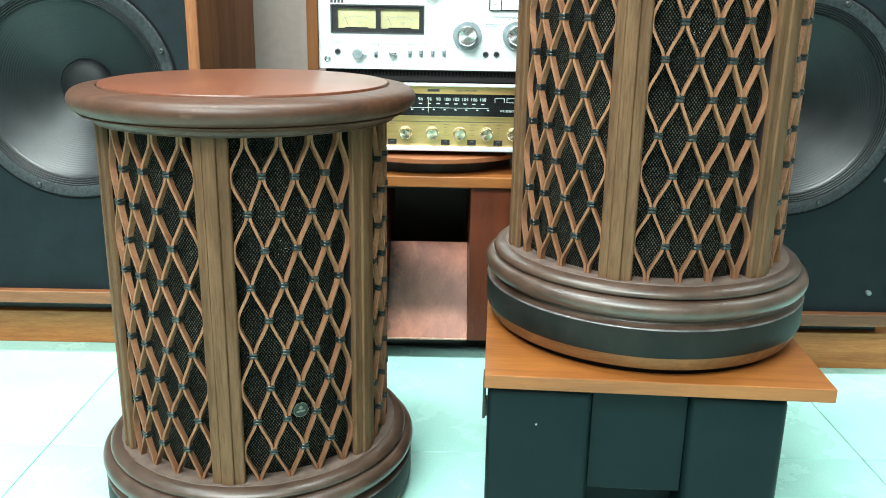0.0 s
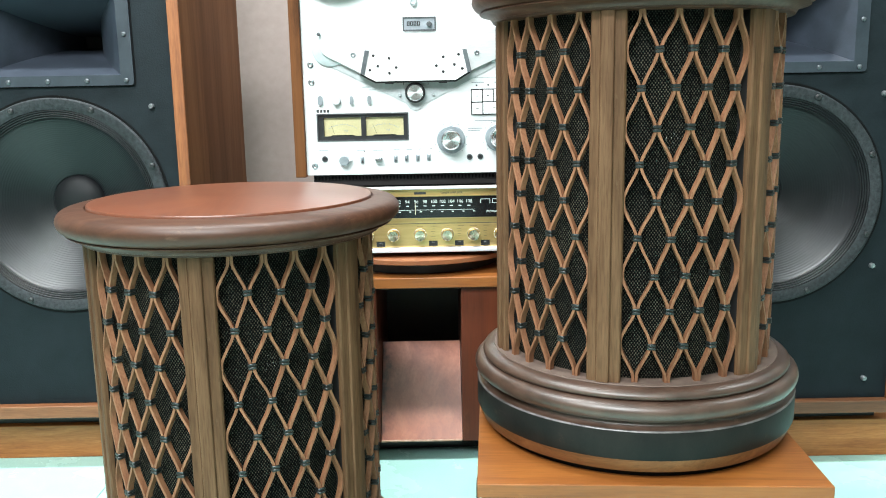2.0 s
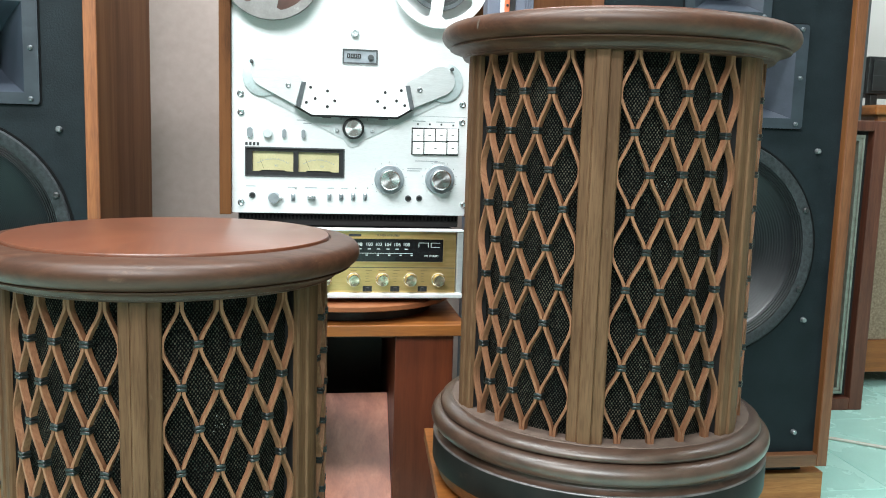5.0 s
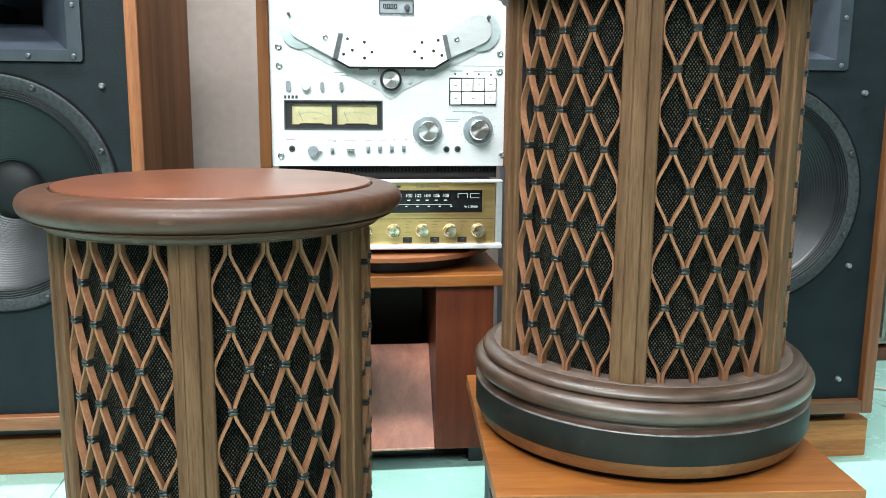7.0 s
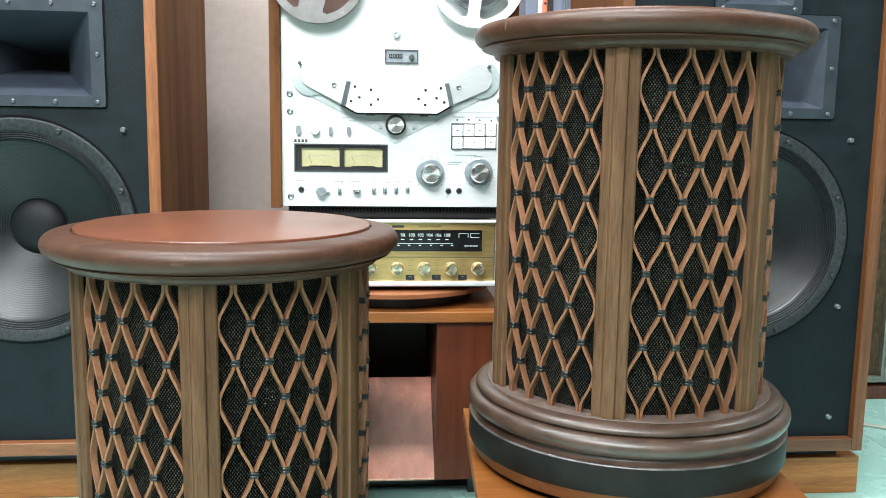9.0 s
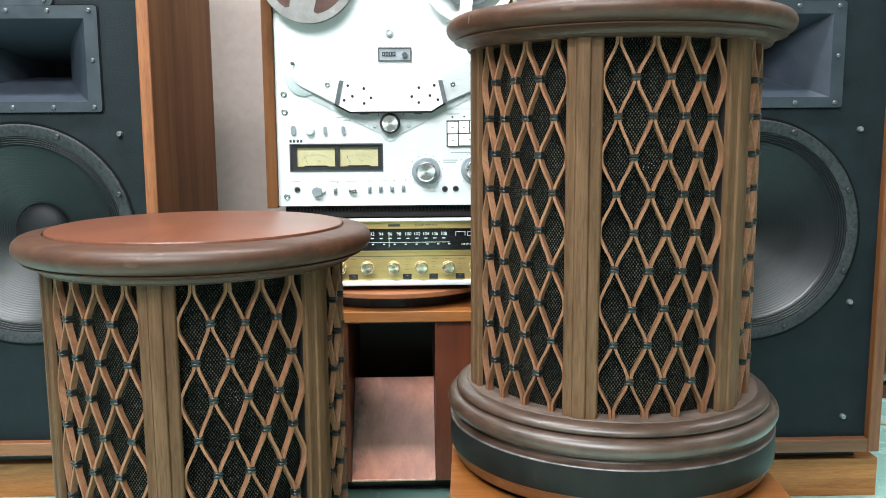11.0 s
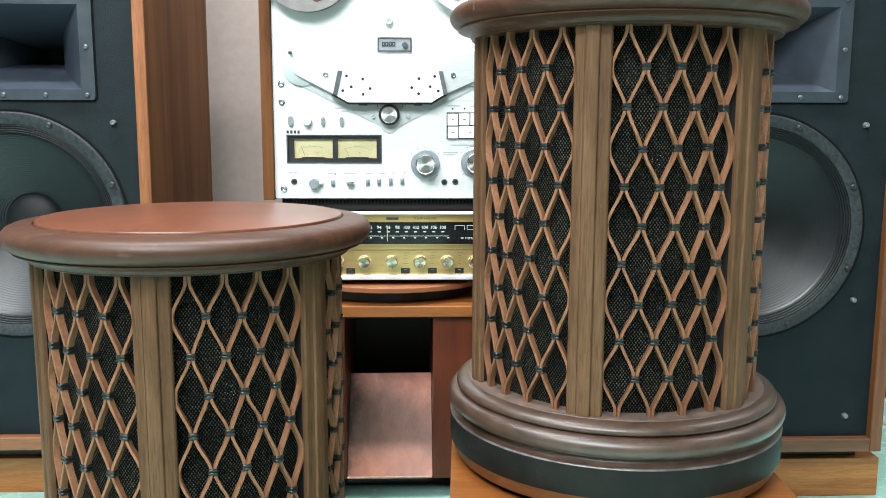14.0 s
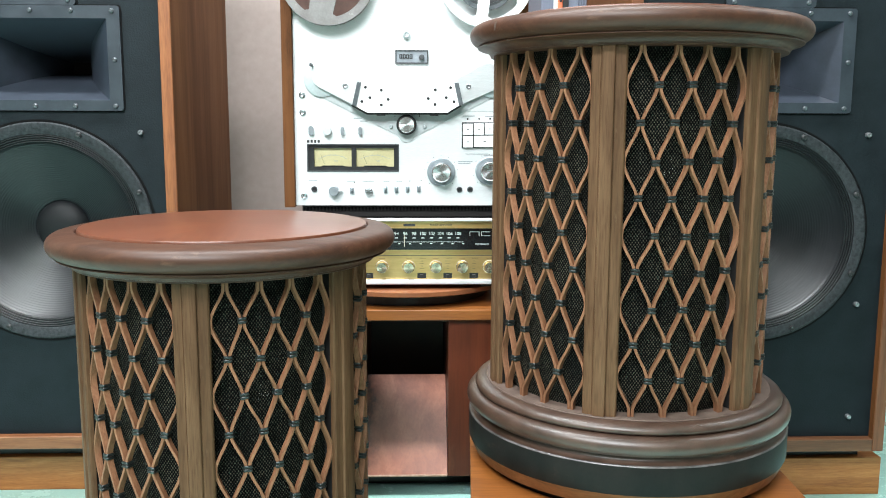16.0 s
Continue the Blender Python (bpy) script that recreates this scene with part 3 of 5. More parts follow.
    for k in range(1, 6):
        again(up, pose(0, 0, 0, 0, 0, 60 * k), d)
        again(post, pose(0, 0, 0, 0, 0, 60 * k), d)

    # lattice of bent strips, tied by hand where they touch
    half, step, deep = 0.0019, 0.0402, 0.0078
    uneven = random.Random(seed)
    tie_mesh = None
    for panel in range(6):
        mid = 60 * panel + 30
        knots = {}
        for row in range(11):
            for c in ((-1.5, -1, -0.5, 0, 0.5, 1, 1.5, 2, -2)):
                knots[row, c] = (uneven.gauss(0, 0.0006), uneven.gauss(0, 0.0008))
        for j in range(8):
            x = -1.75 + 0.5 * j
            phase = -1 if j % 2 else 1
            sway = [knots[k, x + 0.25 * phase * (-1) ** k] for k in range(11)]
            loops = []
            n = 80
            for i in range(n + 1):
                k = 10 * i / n
                c = 0.56 * math.cos(math.pi * k) + 0.44 * (1 - 2 * abs((k + 1) % 2 - 1))
                c = max(-1.0, min(1.0, 1.1 * c))
                if j in (0, 7) and c < 0:
                    c *= 0.9
                low = min(9, int(k))
                f = k - low
                f = f * f * (3 - 2 * f)
                off = phase * (step / 4 - half) * c + sway[low][0] * (1 - f) + sway[low + 1][0] * f
                z = z0 + 0.0032 + (dz * 10 - 0.0048) * k / 10
                if 0 < i < n:
                    z += sway[low][1] * (1 - f) + sway[low + 1][1] * f
                z = 0.1037 if i == 0 else 0.5557 if i == n else min(max(z, 0.1042), 0.5552)
                loop = []
                for du, r in ((-half, DRUM_R - deep), (-half, DRUM_R - 0.0003), (-half * 0.84, DRUM_R), (half * 0.84, DRUM_R), (half, DRUM_R - 0.0003), (half, DRUM_R - deep)):
                    a = (off + du) / DRUM_R
                    loop.append((r * math.sin(a), -r * math.cos(a), z))
                loops.append(loop)
            one = part("lattice_strip", loft(loops), "strip", d, "bent light-brown lattice strip", True)
            one.matrix_basis = pose(0, 0, 0, 0, 0, mid + math.degrees(x * step / DRUM_R))
        for row in range(1, 10):
            for c in ((-1, 0, 1) if row % 2 else (-1.5, -0.5, 0.5, 1.5)):
                dx, dz_knot = knots[row, c]
                where = pose(0, 0, z0 + 0.0008 + dz * row + dz_knot, 0, 0, mid + math.degrees((c * step + dx) / DRUM_R)) @ pose(0, -DRUM_R, 0, 0, uneven.gauss(0, 2.5), 0)
                if tie_mesh is None:
                    b = bmesh.new()
                    for zz in (-0.0021, 0.0021):
                        box(-0.0053, 0.0053, -0.0012, 0.0095, zz - 0.0019, zz + 0.0019, 0.0009, 1, b)
                    tie_mesh = part("tie_band", b, "band", d, "dark slate tie band", True)
                    tie_mesh.matrix_basis = where
                else:
                    again(tie_mesh, where, d)
    return d


# ---- the tower loudspeakers ----
def tower_speaker(cx, y, back, dx, low, edging, rail, label):
    """dx: how far the drivers sit off the cabinet's middle; low: the height of its underside."""
    s = base("tower_speaker", pose(cx, y, 0.007), label, "loudspeaker", "pair of tower loudspeakers")
    hb, t, top, deep = 0.242, 0.021, 1.24, 0.455
    side = part("side_panel", box(-hb - t, -hb, -0.014, deep, low, top, 0.0012, 1), "walnut", s, "dark walnut veneered side")
    again(side, pose(2 * hb + t, 0, 0), s)
    edge = part("edge_strip", box(-hb - t, -hb, -0.018, -0.0142, low, top, 0.0008, 1), edging, s, "orange-brown front edge")
    again(edge, pose(2 * hb + t, 0, 0), s)
    part("bottom_panel", box(-hb + 0.0004, hb - 0.0004, -0.0175, deep, low, low + 0.025, 0.0012, 1), rail, s, "orange-brown bottom rail")
    part("top_panel", box(-hb + 0.0004, hb - 0.0004, -0.0175, deep, top - 0.025, top, 0.0012, 1), rail, s)
    part("back_panel", box(-hb + 0.0004, hb - 0.0004, deep - 0.018, deep - 0.001, low + 0.0255, top - 0.0255), "black", s)
    wz, wr = 0.53, 0.2065
    hx, hz0, hz1 = 0.161, 0.757, 0.947
    tx, tz0, tz1 = 0.083, 0.9475, 1.062
    holes = [circle(dx, wz, wr - 0.02, 72), [(dx - 0.14, 0.772), (dx + 0.14, 0.772), (dx + 0.14, 0.932), (dx - 0.14, 0.932)], [(dx - 0.07, 0.96), (dx + 0.07, 0.96), (dx + 0.07, 1.05), (dx - 0.07, 1.05)]]
    part("baffle", plate([(-hb, low + 0.0255), (hb, low + 0.0255), (hb, top - 0.0255), (-hb, top - 0.0255)], holes, 0.0, 0.02), "baffle", s, "black painted front baffle")

    # woofer
    wf = part("woofer_frame", lathe([(wr - 0.022, -0.003), (wr - 0.022, 0.0045), (wr - 0.0205, 0.0055), (wr - 0.0025, 0.006), (wr, 0.004), (wr, 0.0004)], 96, None, "y", (dx, 0, wz)), "gasket", s, "mottled grey gasket ring", True)
    part("shadow_gap", lathe([(wr + 0.0002, 0.0003), (wr + 0.0002, 0.0016), (wr + 0.0045, 0.0016), (wr + 0.0045, 0.0003)], 96, None, "y", (dx, 0, wz)), "ring_black", s, "black ring round the gasket", True)
    pr = []
    for i in range(73):
        k = i / 72
        r = 0.1843 - 0.0162 * k
        pr.append((r, 0.001 + 0.0032 * abs(math.sin(4 * math.pi * k)) ** 0.7 - 0.0055 * k))
    part("surround", lathe(pr, 96, None, "y", (dx, 0, wz)), "rubber", wf, "pleated black surround", True)
    pr = []
    for i in range(331):
        k = i / 330
        r = 0.168 - 0.1165 * k
        pr.append((r, -0.0045 - 0.0815 * k ** 0.86 + 0.00018 * math.sin(2 * math.pi * k * 30)))
    part("cone", lathe(pr, 96, None, "y", (dx, 0, wz)), "cone", wf, "ribbed dark paper cone", True)
    pr = [(0.052 * math.cos(radians(a)), -0.088 + 0.024 * math.sin(radians(a))) for a in range(0, 91, 9)]
    pr[-1] = (0, pr[-1][1])
    part("dust_cap", lathe(pr, 64, None, "y", (dx, 0, wz)), "dust_cap", wf, "domed dust cap", True)
    b = bmesh.new()
    lathe([(0.0055, 0.005), (0.0055, 0.009), (0.003, 0.0105), (0, 0.0095)], 10, b, "y")
    sc = part("screw", b, "black", wf, "", True)
    for k in range(8):
        a = radians(22.5 + 45 * k)
        m = pose(dx + 0.1975 * math.cos(a), 0, wz + 0.1975 * math.sin(a))
        if k == 0:
            sc.matrix_basis = m
        else:
            again(sc, m, wf)

    # horns
    def horn(name, half, z0, z1, mh, mz0, mz1, th, tz, deep_in, lab):
        zc = (mz0 + mz1) / 2
        o = rounded(dx - half, dx + half, z0, z1, 0.006)
        h = part(name, plate(o, [[(dx - mh, mz0), (dx + mh, mz0), (dx + mh, mz1), (dx - mh, mz1)]], -0.006, -0.0018), "horn_plate", s, lab)
        g = 0.0022
        # Black outline that draws the shadow gap round the plate.
        part("gap_line", plate(rounded(dx - half - g, dx + half + g, z0 - g, z1 + g, 0.007), [[(dx - mh - 0.002, mz0 - 0.002), (dx + mh + 0.002, mz0 - 0.002), (dx + mh + 0.002, mz1 + 0.002), (dx - mh - 0.002, mz1 + 0.002)]], -0.0016, -0.0002), "ring_black", h, "black outline standing in for the shadow gap round the plate")
        loops = []
        for i in range(25):
            k = i / 24
            e = (1 - k) ** 2.0
            w = th + (mh - th) * e
            hh = tz + ((mz1 - mz0) / 2 - tz) * (1 - k) ** 2.1
            yy = -0.006 + deep_in * k
            loops.append([(dx - w, yy, zc - hh), (dx + w, yy, zc - hh), (dx + w, yy, zc + hh), (dx - w, yy, zc + hh)])
        part("flare", loft(loops, None, False), "horn", h, "moulded black horn throat", True)
        # Near-black end: the darkness deep in the throat is coloured in.
        part("throat_plug", box(dx - th - 0.004, dx + th + 0.004, -0.006 + deep_in, 0.002 + deep_in, zc - tz - 0.004, zc + tz + 0.004), "pitch", h)
        q = bmesh.new()
        n = 5 if half > 0.1 else 2
        spots = [(dx - half + 0.014 + (2 * half - 0.028) * i / (n - 1), zz) for i in range(n) for zz in (z0 + 0.009, z1 - 0.009)]
        if half > 0.1:
            spots += [(dx - half + 0.012, zc), (dx + half - 0.012, zc)]
        lathe([(0.0042, 0.006), (0.0042, 0.0085), (0.002, 0.0098), (0, 0.0092)], 10, q, "y")
        one = part("screw", q, "screw_grey", h, "", True)
        for i, (x, z) in enumerate(spots):
            if i == 0:
                one.matrix_basis = pose(x, 0, z)
            else:
                again(one, pose(x, 0, z), h)
        return h

    horn("midrange_horn", hx, hz0, hz1, 0.137, 0.776, 0.924, 0.03, 0.014, 0.27, "black rectangular horn plate")
    tw = horn("tweeter_horn", tx, tz0, tz1, 0.066, 0.964, 1.045, 0.012, 0.01, 0.08, "small black horn plate")
    part("driver_plug", box(dx - 0.016, dx + 0.016, 0.03, 0.06, 0.992, 1.016, 0.004), "black", tw)
    q = bmesh.new()
    lathe([(0.0052, 0.0), (0.0052, 0.006), (0.0038, 0.0085), (0.0012, 0.0085), (0, 0.0065)], 12, q, "y")
    one = part("grille_stud", q, "chrome", s, "bright grille stud", True)
    k = 0
    for z in (0.168, 0.393, 0.717, 1.12):
        for x in (-0.196, 0.196):
            if k == 0:
                one.matrix_basis = pose(x, 0, z)
            else:
                again(one, pose(x, 0, z), s)
            k += 1
    part("plinth_neck", box(-hb - 0.004, hb + 0.004, back + 0.016, deep - 0.01, low - 0.0168 - 0.5 * back, low - 0.0002), "black", s, "black recessed neck")
    part("plinth", box(-hb - t - 0.012, hb + t + 0.024, back, deep, -0.007, low - 0.017 - 0.5 * back, 0.002), "oak", s, "golden oak plinth")
    return s


# ---- the stand under the raised drum ----
def stool(m):
    s = base("low_stand", m, "low dark green-black stand with a lighter wooden board on top", "stand")
    part("body", box(-0.185, 0.155, 0.075, 0.4, 0.012, 0.2457), "stand", s)
    part("middle_panel", box(-0.0765, 0.046, 0.024, 0.0748, 0.098, 0.2457, 0.0015, 1), "stand", s)
    for x0, x1 in ((-0.21, -0.077), (0.0465, 0.167)):
        part("front_post", box(x0, x1, 0.008, 0.12, 0.0, 0.2459, 0.012, 3), "stand", s, "dark front post with rounded edges", True)
    part("side_rail", box(-0.2165, -0.2125, 0.03, 0.06, 0.188, 0.2459, 0.001, 1), "black", s)
    part("side_rail_bracket", box(-0.2124, -0.19, 0.035, 0.055, 0.19, 0.21), "black", s)
    b = bmesh.new()
    bmesh.ops.create_icosphere(b, subdivisions=1, radius=0.0016)
    chip = part("paint_chip", b, "lint", s, "small pale chip in the paint")
    chip.matrix_basis = pose(-0.147, 0.0078, 0.195)
    part("board", box(-0.2148, 0.2178, 0.0, 0.43, 0.2462, 0.2644, 0.0012, 2), "board", s, "orange-brown laminated board")
    return s


# ---- the middle cabinet and what stands on it ----
def horn_cabinet():
    c = base("horn_cabinet", pose(-0.028, 1.63, 0.007), "red mahogany cabinet with an open mouth and sloping board", "cabinet")
    part("side_post", box(-0.195, -0.086, 0, 0.42, 0.034, 0.357, 0.0015, 1), "mahogany", c, "broad mahogany front panel")
    again(c.children[0], pose(0.276, 0, 0), c)
    part("back_panel", box(-0.0855, 0.0805, 0.3, 0.32, 0.034, 0.357), "mouth", c, "mouth back, dark for the shade inside")
    b = loft([[(x, 0.003, 0.0365), (x, 0.14, 0.205), (x, 0.14, 0.19), (x, 0.018, 0.0365)] for x in (-0.0852, 0.0802)])
    b.faces.new([v for v in b.verts if v.co.x < 0])
    part("sloping_board", b, "ramp", c, "glossy worn red sloping board")
    # Pale strip that paints in the glint on the board's lower edge.
    part("front_lip", box(-0.085, 0.08, -0.0015, 0.0028, 0.0343, 0.0385, 0.0016, 3), "lip", c, "lower lip, pale for the glint along its edge", True)
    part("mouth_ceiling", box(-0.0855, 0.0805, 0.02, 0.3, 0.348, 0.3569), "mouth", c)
    # Mouth floor and foot frame carry the shade below the cabinet as colour.
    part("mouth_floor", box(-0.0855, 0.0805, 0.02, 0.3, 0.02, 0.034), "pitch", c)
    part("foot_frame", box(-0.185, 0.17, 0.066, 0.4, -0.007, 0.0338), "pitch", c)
    part("foot", box(0.15, 0.18, 0.03, 0.062, -0.007, 0.0338, 0.002), "black", c)
    part("shelf_top", box(-0.215, 0.212, -0.012, 0.43, 0.3575, 0.3785, 0.0015), "board", c, "orange-brown top board")
    return c


def swivel_board():
    d = base("swivel_board", pose(-0.028, 1.825, 0.3858), "round orange-brown wooden swivel board under the receiver", "turntable")
    part("bearing", lathe([(0, 0), (0.17, 0), (0.17, 0.024), (0, 0.024)], 48), "black", d)
    part("disc", lathe([(0, 0.0242), (0.21, 0.0242), (0.212, 0.0257), (0.212, 0.0337), (0.21, 0.0352), (0, 0.0352)], 96), "disc", d, "", True)
    return d


def receiver():
    c = base("tuner_receiver", pose(0, 1.655, 0.4254), "vintage tuner amplifier with a gold front and black dial", "receiver")
    x0, x1, h = -0.228, 0.172, 0.134
    part("case", box(x0 + 0.004, x1 - 0.004, 0.012, 0.3, 0.006, h - 0.004, 0.003), "black", c, "black metal case")
    part("front_panel", box(x0 + 0.007, x1 - 0.007, 0.0, 0.0118, 0.0145, h - 0.005), "gold", c, "brushed gold front panel")
    part("top_trim", box(x0 - 0.006, x1 + 0.006, -0.008, 0.0116, h - 0.0048, h, 0.0015), "silver", c, "bright top trim")
    part("bottom_trim", box(x0 - 0.006, x1 + 0.006, -0.012, 0.0116, 0.0055, 0.0143, 0.002), "silver", c, "bright bottom trim")
    for a, e in ((x0 - 0.0058, x0 + 0.0055), (x1 - 0.0055, x1 + 0.0058)):
        part("side_trim", box(a, e, -0.006, 0.0114, 0.0145, h - 0.005, 0.0015), "satin", c, "silver side trim")
    part("panel_groove", box(x0 + 0.008, x1 - 0.008, -0.0006, 0.0002, 0.0608, 0.0618), "dark_grey", c)
    part("dial_bezel", plate(rounded(x0 + 0.03, x1 - 0.029, 0.0705, 0.117, 0.003), [rounded(x0 + 0.032, x1 - 0.031, 0.0725, 0.115, 0.002)], -0.003, -0.0002), "gold", c, "thin bright bezel")
    dial = part("dial_glass", box(x0 + 0.0322, x1 - 0.0312, -0.0015, -0.0002, 0.0727, 0.1148), "dial", c, "black dial glass with pale figures")
    for i, n in enumerate(range(88, 110, 2)):
        x = -0.1 + 0.01716 * i
        text_mesh(str(n), 0.0088, "dial_ink", dial, pose(x, -0.0019, 0.1045, 90, 0, 0), "dial_figure")
        part("tick", box(x - 0.003, x + 0.003, -0.0021, -0.0016, 0.0955, 0.097), "dial_ink", dial)
    part("scale_line", box(-0.12, 0.0835, -0.0021, -0.0016, 0.088, 0.0886), "dial_ink", dial)
    for i in range(10):
        x = -0.106 + 0.0209 * i
        part("tick", box(x - 0.002, x + 0.002, -0.0021, -0.0016, 0.084, 0.0856), "dial_ink", dial)
    part("pointer", box(-0.0338, -0.0328, -0.0024, -0.0017, 0.079, 0.103), "pointer", dial, "pale tuning pointer")
    text_mesh("FM STEREO", 0.0052, "dial_ink", dial, pose(0.119, -0.0019, 0.0835, 90, 0, 0), "dial_figure")
    # maker's mark as plain strokes
    b = bmesh.new()
    box(0.0945, 0.0955, -0.0021, -0.0016, 0.1, 0.1085, 0, 1, b)
    box(0.1125, 0.1135, -0.0021, -0.0016, 0.1, 0.1085, 0, 1, b)
    box(0.0957, 0.1123, -0.0021, -0.0016, 0.1077, 0.1086, 0, 1, b)
    box(0.1175, 0.135, -0.0021, -0.0016, 0.1077, 0.1086, 0, 1, b)
    box(0.1175, 0.1185, -0.0021, -0.0016, 0.1009, 0.1075, 0, 1, b)
    box(0.1175, 0.135, -0.0021, -0.0016, 0.1, 0.1007, 0, 1, b)
    part("maker_mark", b, "dial_ink", dial)
    b = bmesh.new()
    box(-0.035, -0.012, -0.0008, -0.0001, 0.119, 0.1235, 0, 1, b)
    part("maker_mark", b, "ink", c)
    text_mesh("TUNER AMPLIFIER", 0.0055, "ink", c, pose(0.038, -0.0003, 0.1212, 90, 0, 0))
    prof = [(0.0128, 0.0), (0.0128, 0.003), (0.0115, 0.004), (0.011, 0.019), (0.0098, 0.021), (0.0035, 0.0206), (0, 0.0208)]
    kn = part("knob", lathe(prof, 28, None, "y"), "spun_warm", c, "turned pale-gold knob", True)
    for i, x in enumerate((0.133, 0.0804, 0.0285, -0.025, -0.077, -0.129, -0.181)):
        m = pose(x, 0, 0.0395)
        if i == 0:
            kn.matrix_basis = m
        else:
            again(kn, m, c)
    b = bmesh.new()
    box(-0.0085, 0.0085, -0.0015, 0.0005, -0.0052, 0.0052, 0, 1, b)
    box(-0.003, 0.003, -0.007, -0.0015, -0.004, 0.003, 0.0006, 1, b)
    plt = part("switch_plate", plate([(-0.0105, -0.0066), (0.0105, -0.0066), (0.0105, 0.0066), (-0.0105, 0.0066)], [[(-0.0086, -0.0053), (0.0086, -0.0053), (0.0086, 0.0053), (-0.0086, 0.0053)]], -0.001, 0.0004), "gold", c, "gold switch surround")
    sw = part("slide_switch", b, "black", c, "black slide switch")
    for i, x in enumerate((0.1034, 0.052, 0.0007, -0.103)):
        m = pose(x, 0, 0.0215)
        if i == 0:
            sw.matrix_basis = plt.matrix_basis = m
        else:
            again(sw, m, c)
            again(plt, m, c)
    rnd = random.Random(4)
    b = bmesh.new()
    for x in (0.133, 0.106, 0.0804, 0.055, 0.0285, 0.003, -0.025, -0.077, -0.103, -0.129):
        box(x - 0.006, x + 0.006, -0.0005, -0.0001, 0.0554, 0.0561, 0, 1, b)
    for x in (0.1034, 0.052, 0.0007):
        for k in range(4):
            w = rnd.uniform(0.002, 0.005)
            box(x - w, x + w, -0.0005, -0.0001, 0.035 + 0.005 * k, 0.0356 + 0.005 * k, 0, 1, b)
    tagged(part("legend", b, "gold_ink", c), kind="stuff")
    for x in (x0 + 0.04, x1 - 0.04):
        part("foot", box(x - 0.012, x + 0.012, 0.02, 0.05, -0.0042, 0.0059), "black", c)
    return c


def tape_deck():
    c = base("tape_deck", pose(-0.031, 1.68, 0.5596), "silver open-reel tape deck in a wooden case", "tape deck")
    z0 = 0.0235
    hw, h = 0.2145, 0.47
    def d(u, v, out=0.0):
        """A place on the panel; out: how far in front of it the part stands."""
        k = 0.636 * out
        return (u - k * (u + 0.074), v - k * (v - 0.12) + z0)

    part("case", box(-hw, hw, 0.012, 0.25, z0, z0 + h), "dark_grey", c)
    for a, e in ((-hw - 0.021, -hw - 0.0005), (hw + 0.0005, hw + 0.021)):
        part("side_board", box(a, e, -0.012, 0.25, z0 - 0.003, z0 + h + 0.006, 0.0015), "walnut", c, "walnut side board")
    part("plinth", box(-hw + 0.01, hw - 0.01, 0.015, 0.24, 0.0, z0 - 0.0004), "pitch", c, "black ribbed foot rail")
    b = bmesh.new()
    for i in range(60):
        x = -0.2 + 0.4 * i / 59
        box(x - 0.0018, x + 0.0018, 0.011, 0.0149, 0.012, 0.02, 0, 1, b)
    tagged(part("vent_ribs", b, "ring_black", c), kind="stuff")
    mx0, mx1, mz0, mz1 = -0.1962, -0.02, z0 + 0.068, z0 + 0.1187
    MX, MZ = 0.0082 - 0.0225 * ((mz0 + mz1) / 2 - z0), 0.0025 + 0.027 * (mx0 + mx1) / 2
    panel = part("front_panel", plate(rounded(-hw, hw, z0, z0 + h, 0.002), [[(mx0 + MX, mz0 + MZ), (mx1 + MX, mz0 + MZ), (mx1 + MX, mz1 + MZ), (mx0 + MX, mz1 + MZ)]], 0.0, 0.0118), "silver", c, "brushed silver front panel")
    # meters
    mt = part("meter_frame", plate([(mx0, mz0), (mx1, mz0), (mx1, mz1), (mx0, mz1)], [[(mx0 + 0.0115, mz0 + 0.008), (-0.1115, mz0 + 0.008), (-0.1115, mz1 - 0.0065), (mx0 + 0.0115, mz1 - 0.0065)], [(-0.1025, mz0 + 0.008), (mx1 - 0.0085, mz0 + 0.008), (mx1 - 0.0085, mz1 - 0.0065), (-0.1025, mz1 - 0.0065)]], 0.0025, 0.0115), "black", c, "black meter surround")
    part("meter_rim", plate([(mx0 - 0.0015, mz0 - 0.0015), (mx1 + 0.0015, mz0 - 0.0015), (mx1 + 0.0015, mz1 + 0.0015), (mx0 - 0.0015, mz1 + 0.0015)], [[(mx0 + 0.001, mz0 + 0.001), (mx1 - 0.001, mz0 + 0.001), (mx1 - 0.001, mz1 - 0.001), (mx0 + 0.001, mz1 - 0.001)]], -0.0015, -0.0002), "dark_grey", mt)
    for x0, x1 in ((mx0 + 0.0117, -0.1117), (-0.1023, mx1 - 0.0087)):
        f = part("meter_face", box(x0, x1, 0.008, 0.0114, mz0 + 0.0082, mz1 - 0.0067), "meter", mt, "pale yellow meter face")
        xc = (x0 + x1) / 2
        b = bmesh.new()
        pts = [(xc + 0.055 * math.sin(radians(a)), mz0 - 0.028 + 0.058 * math.cos(radians(a))) for a in range(-30, 31, 5)]
        for (ax, az), (bx, bz) in zip(pts, pts[1:]):
            vs = [b.verts.new(p) for p in ((ax, 0.0076, az), (bx, 0.0076, bz), (bx, 0.0076, bz + 0.0006), (ax, 0.0076, az + 0.0006))]
            b.faces.new(vs)
        for ax, az in pts:
            box(ax - 0.0003, ax + 0.0003, 0.0075, 0.0078, az + 0.0008, az + 0.0025, 0, 1, b)
        part("meter_scale", b, "faint", f)
        text_mesh("VU", 0.0055, "faint", f, pose(xc + 0.006, 0.0076, mz0 + 0.0185, 90, 0, 0))
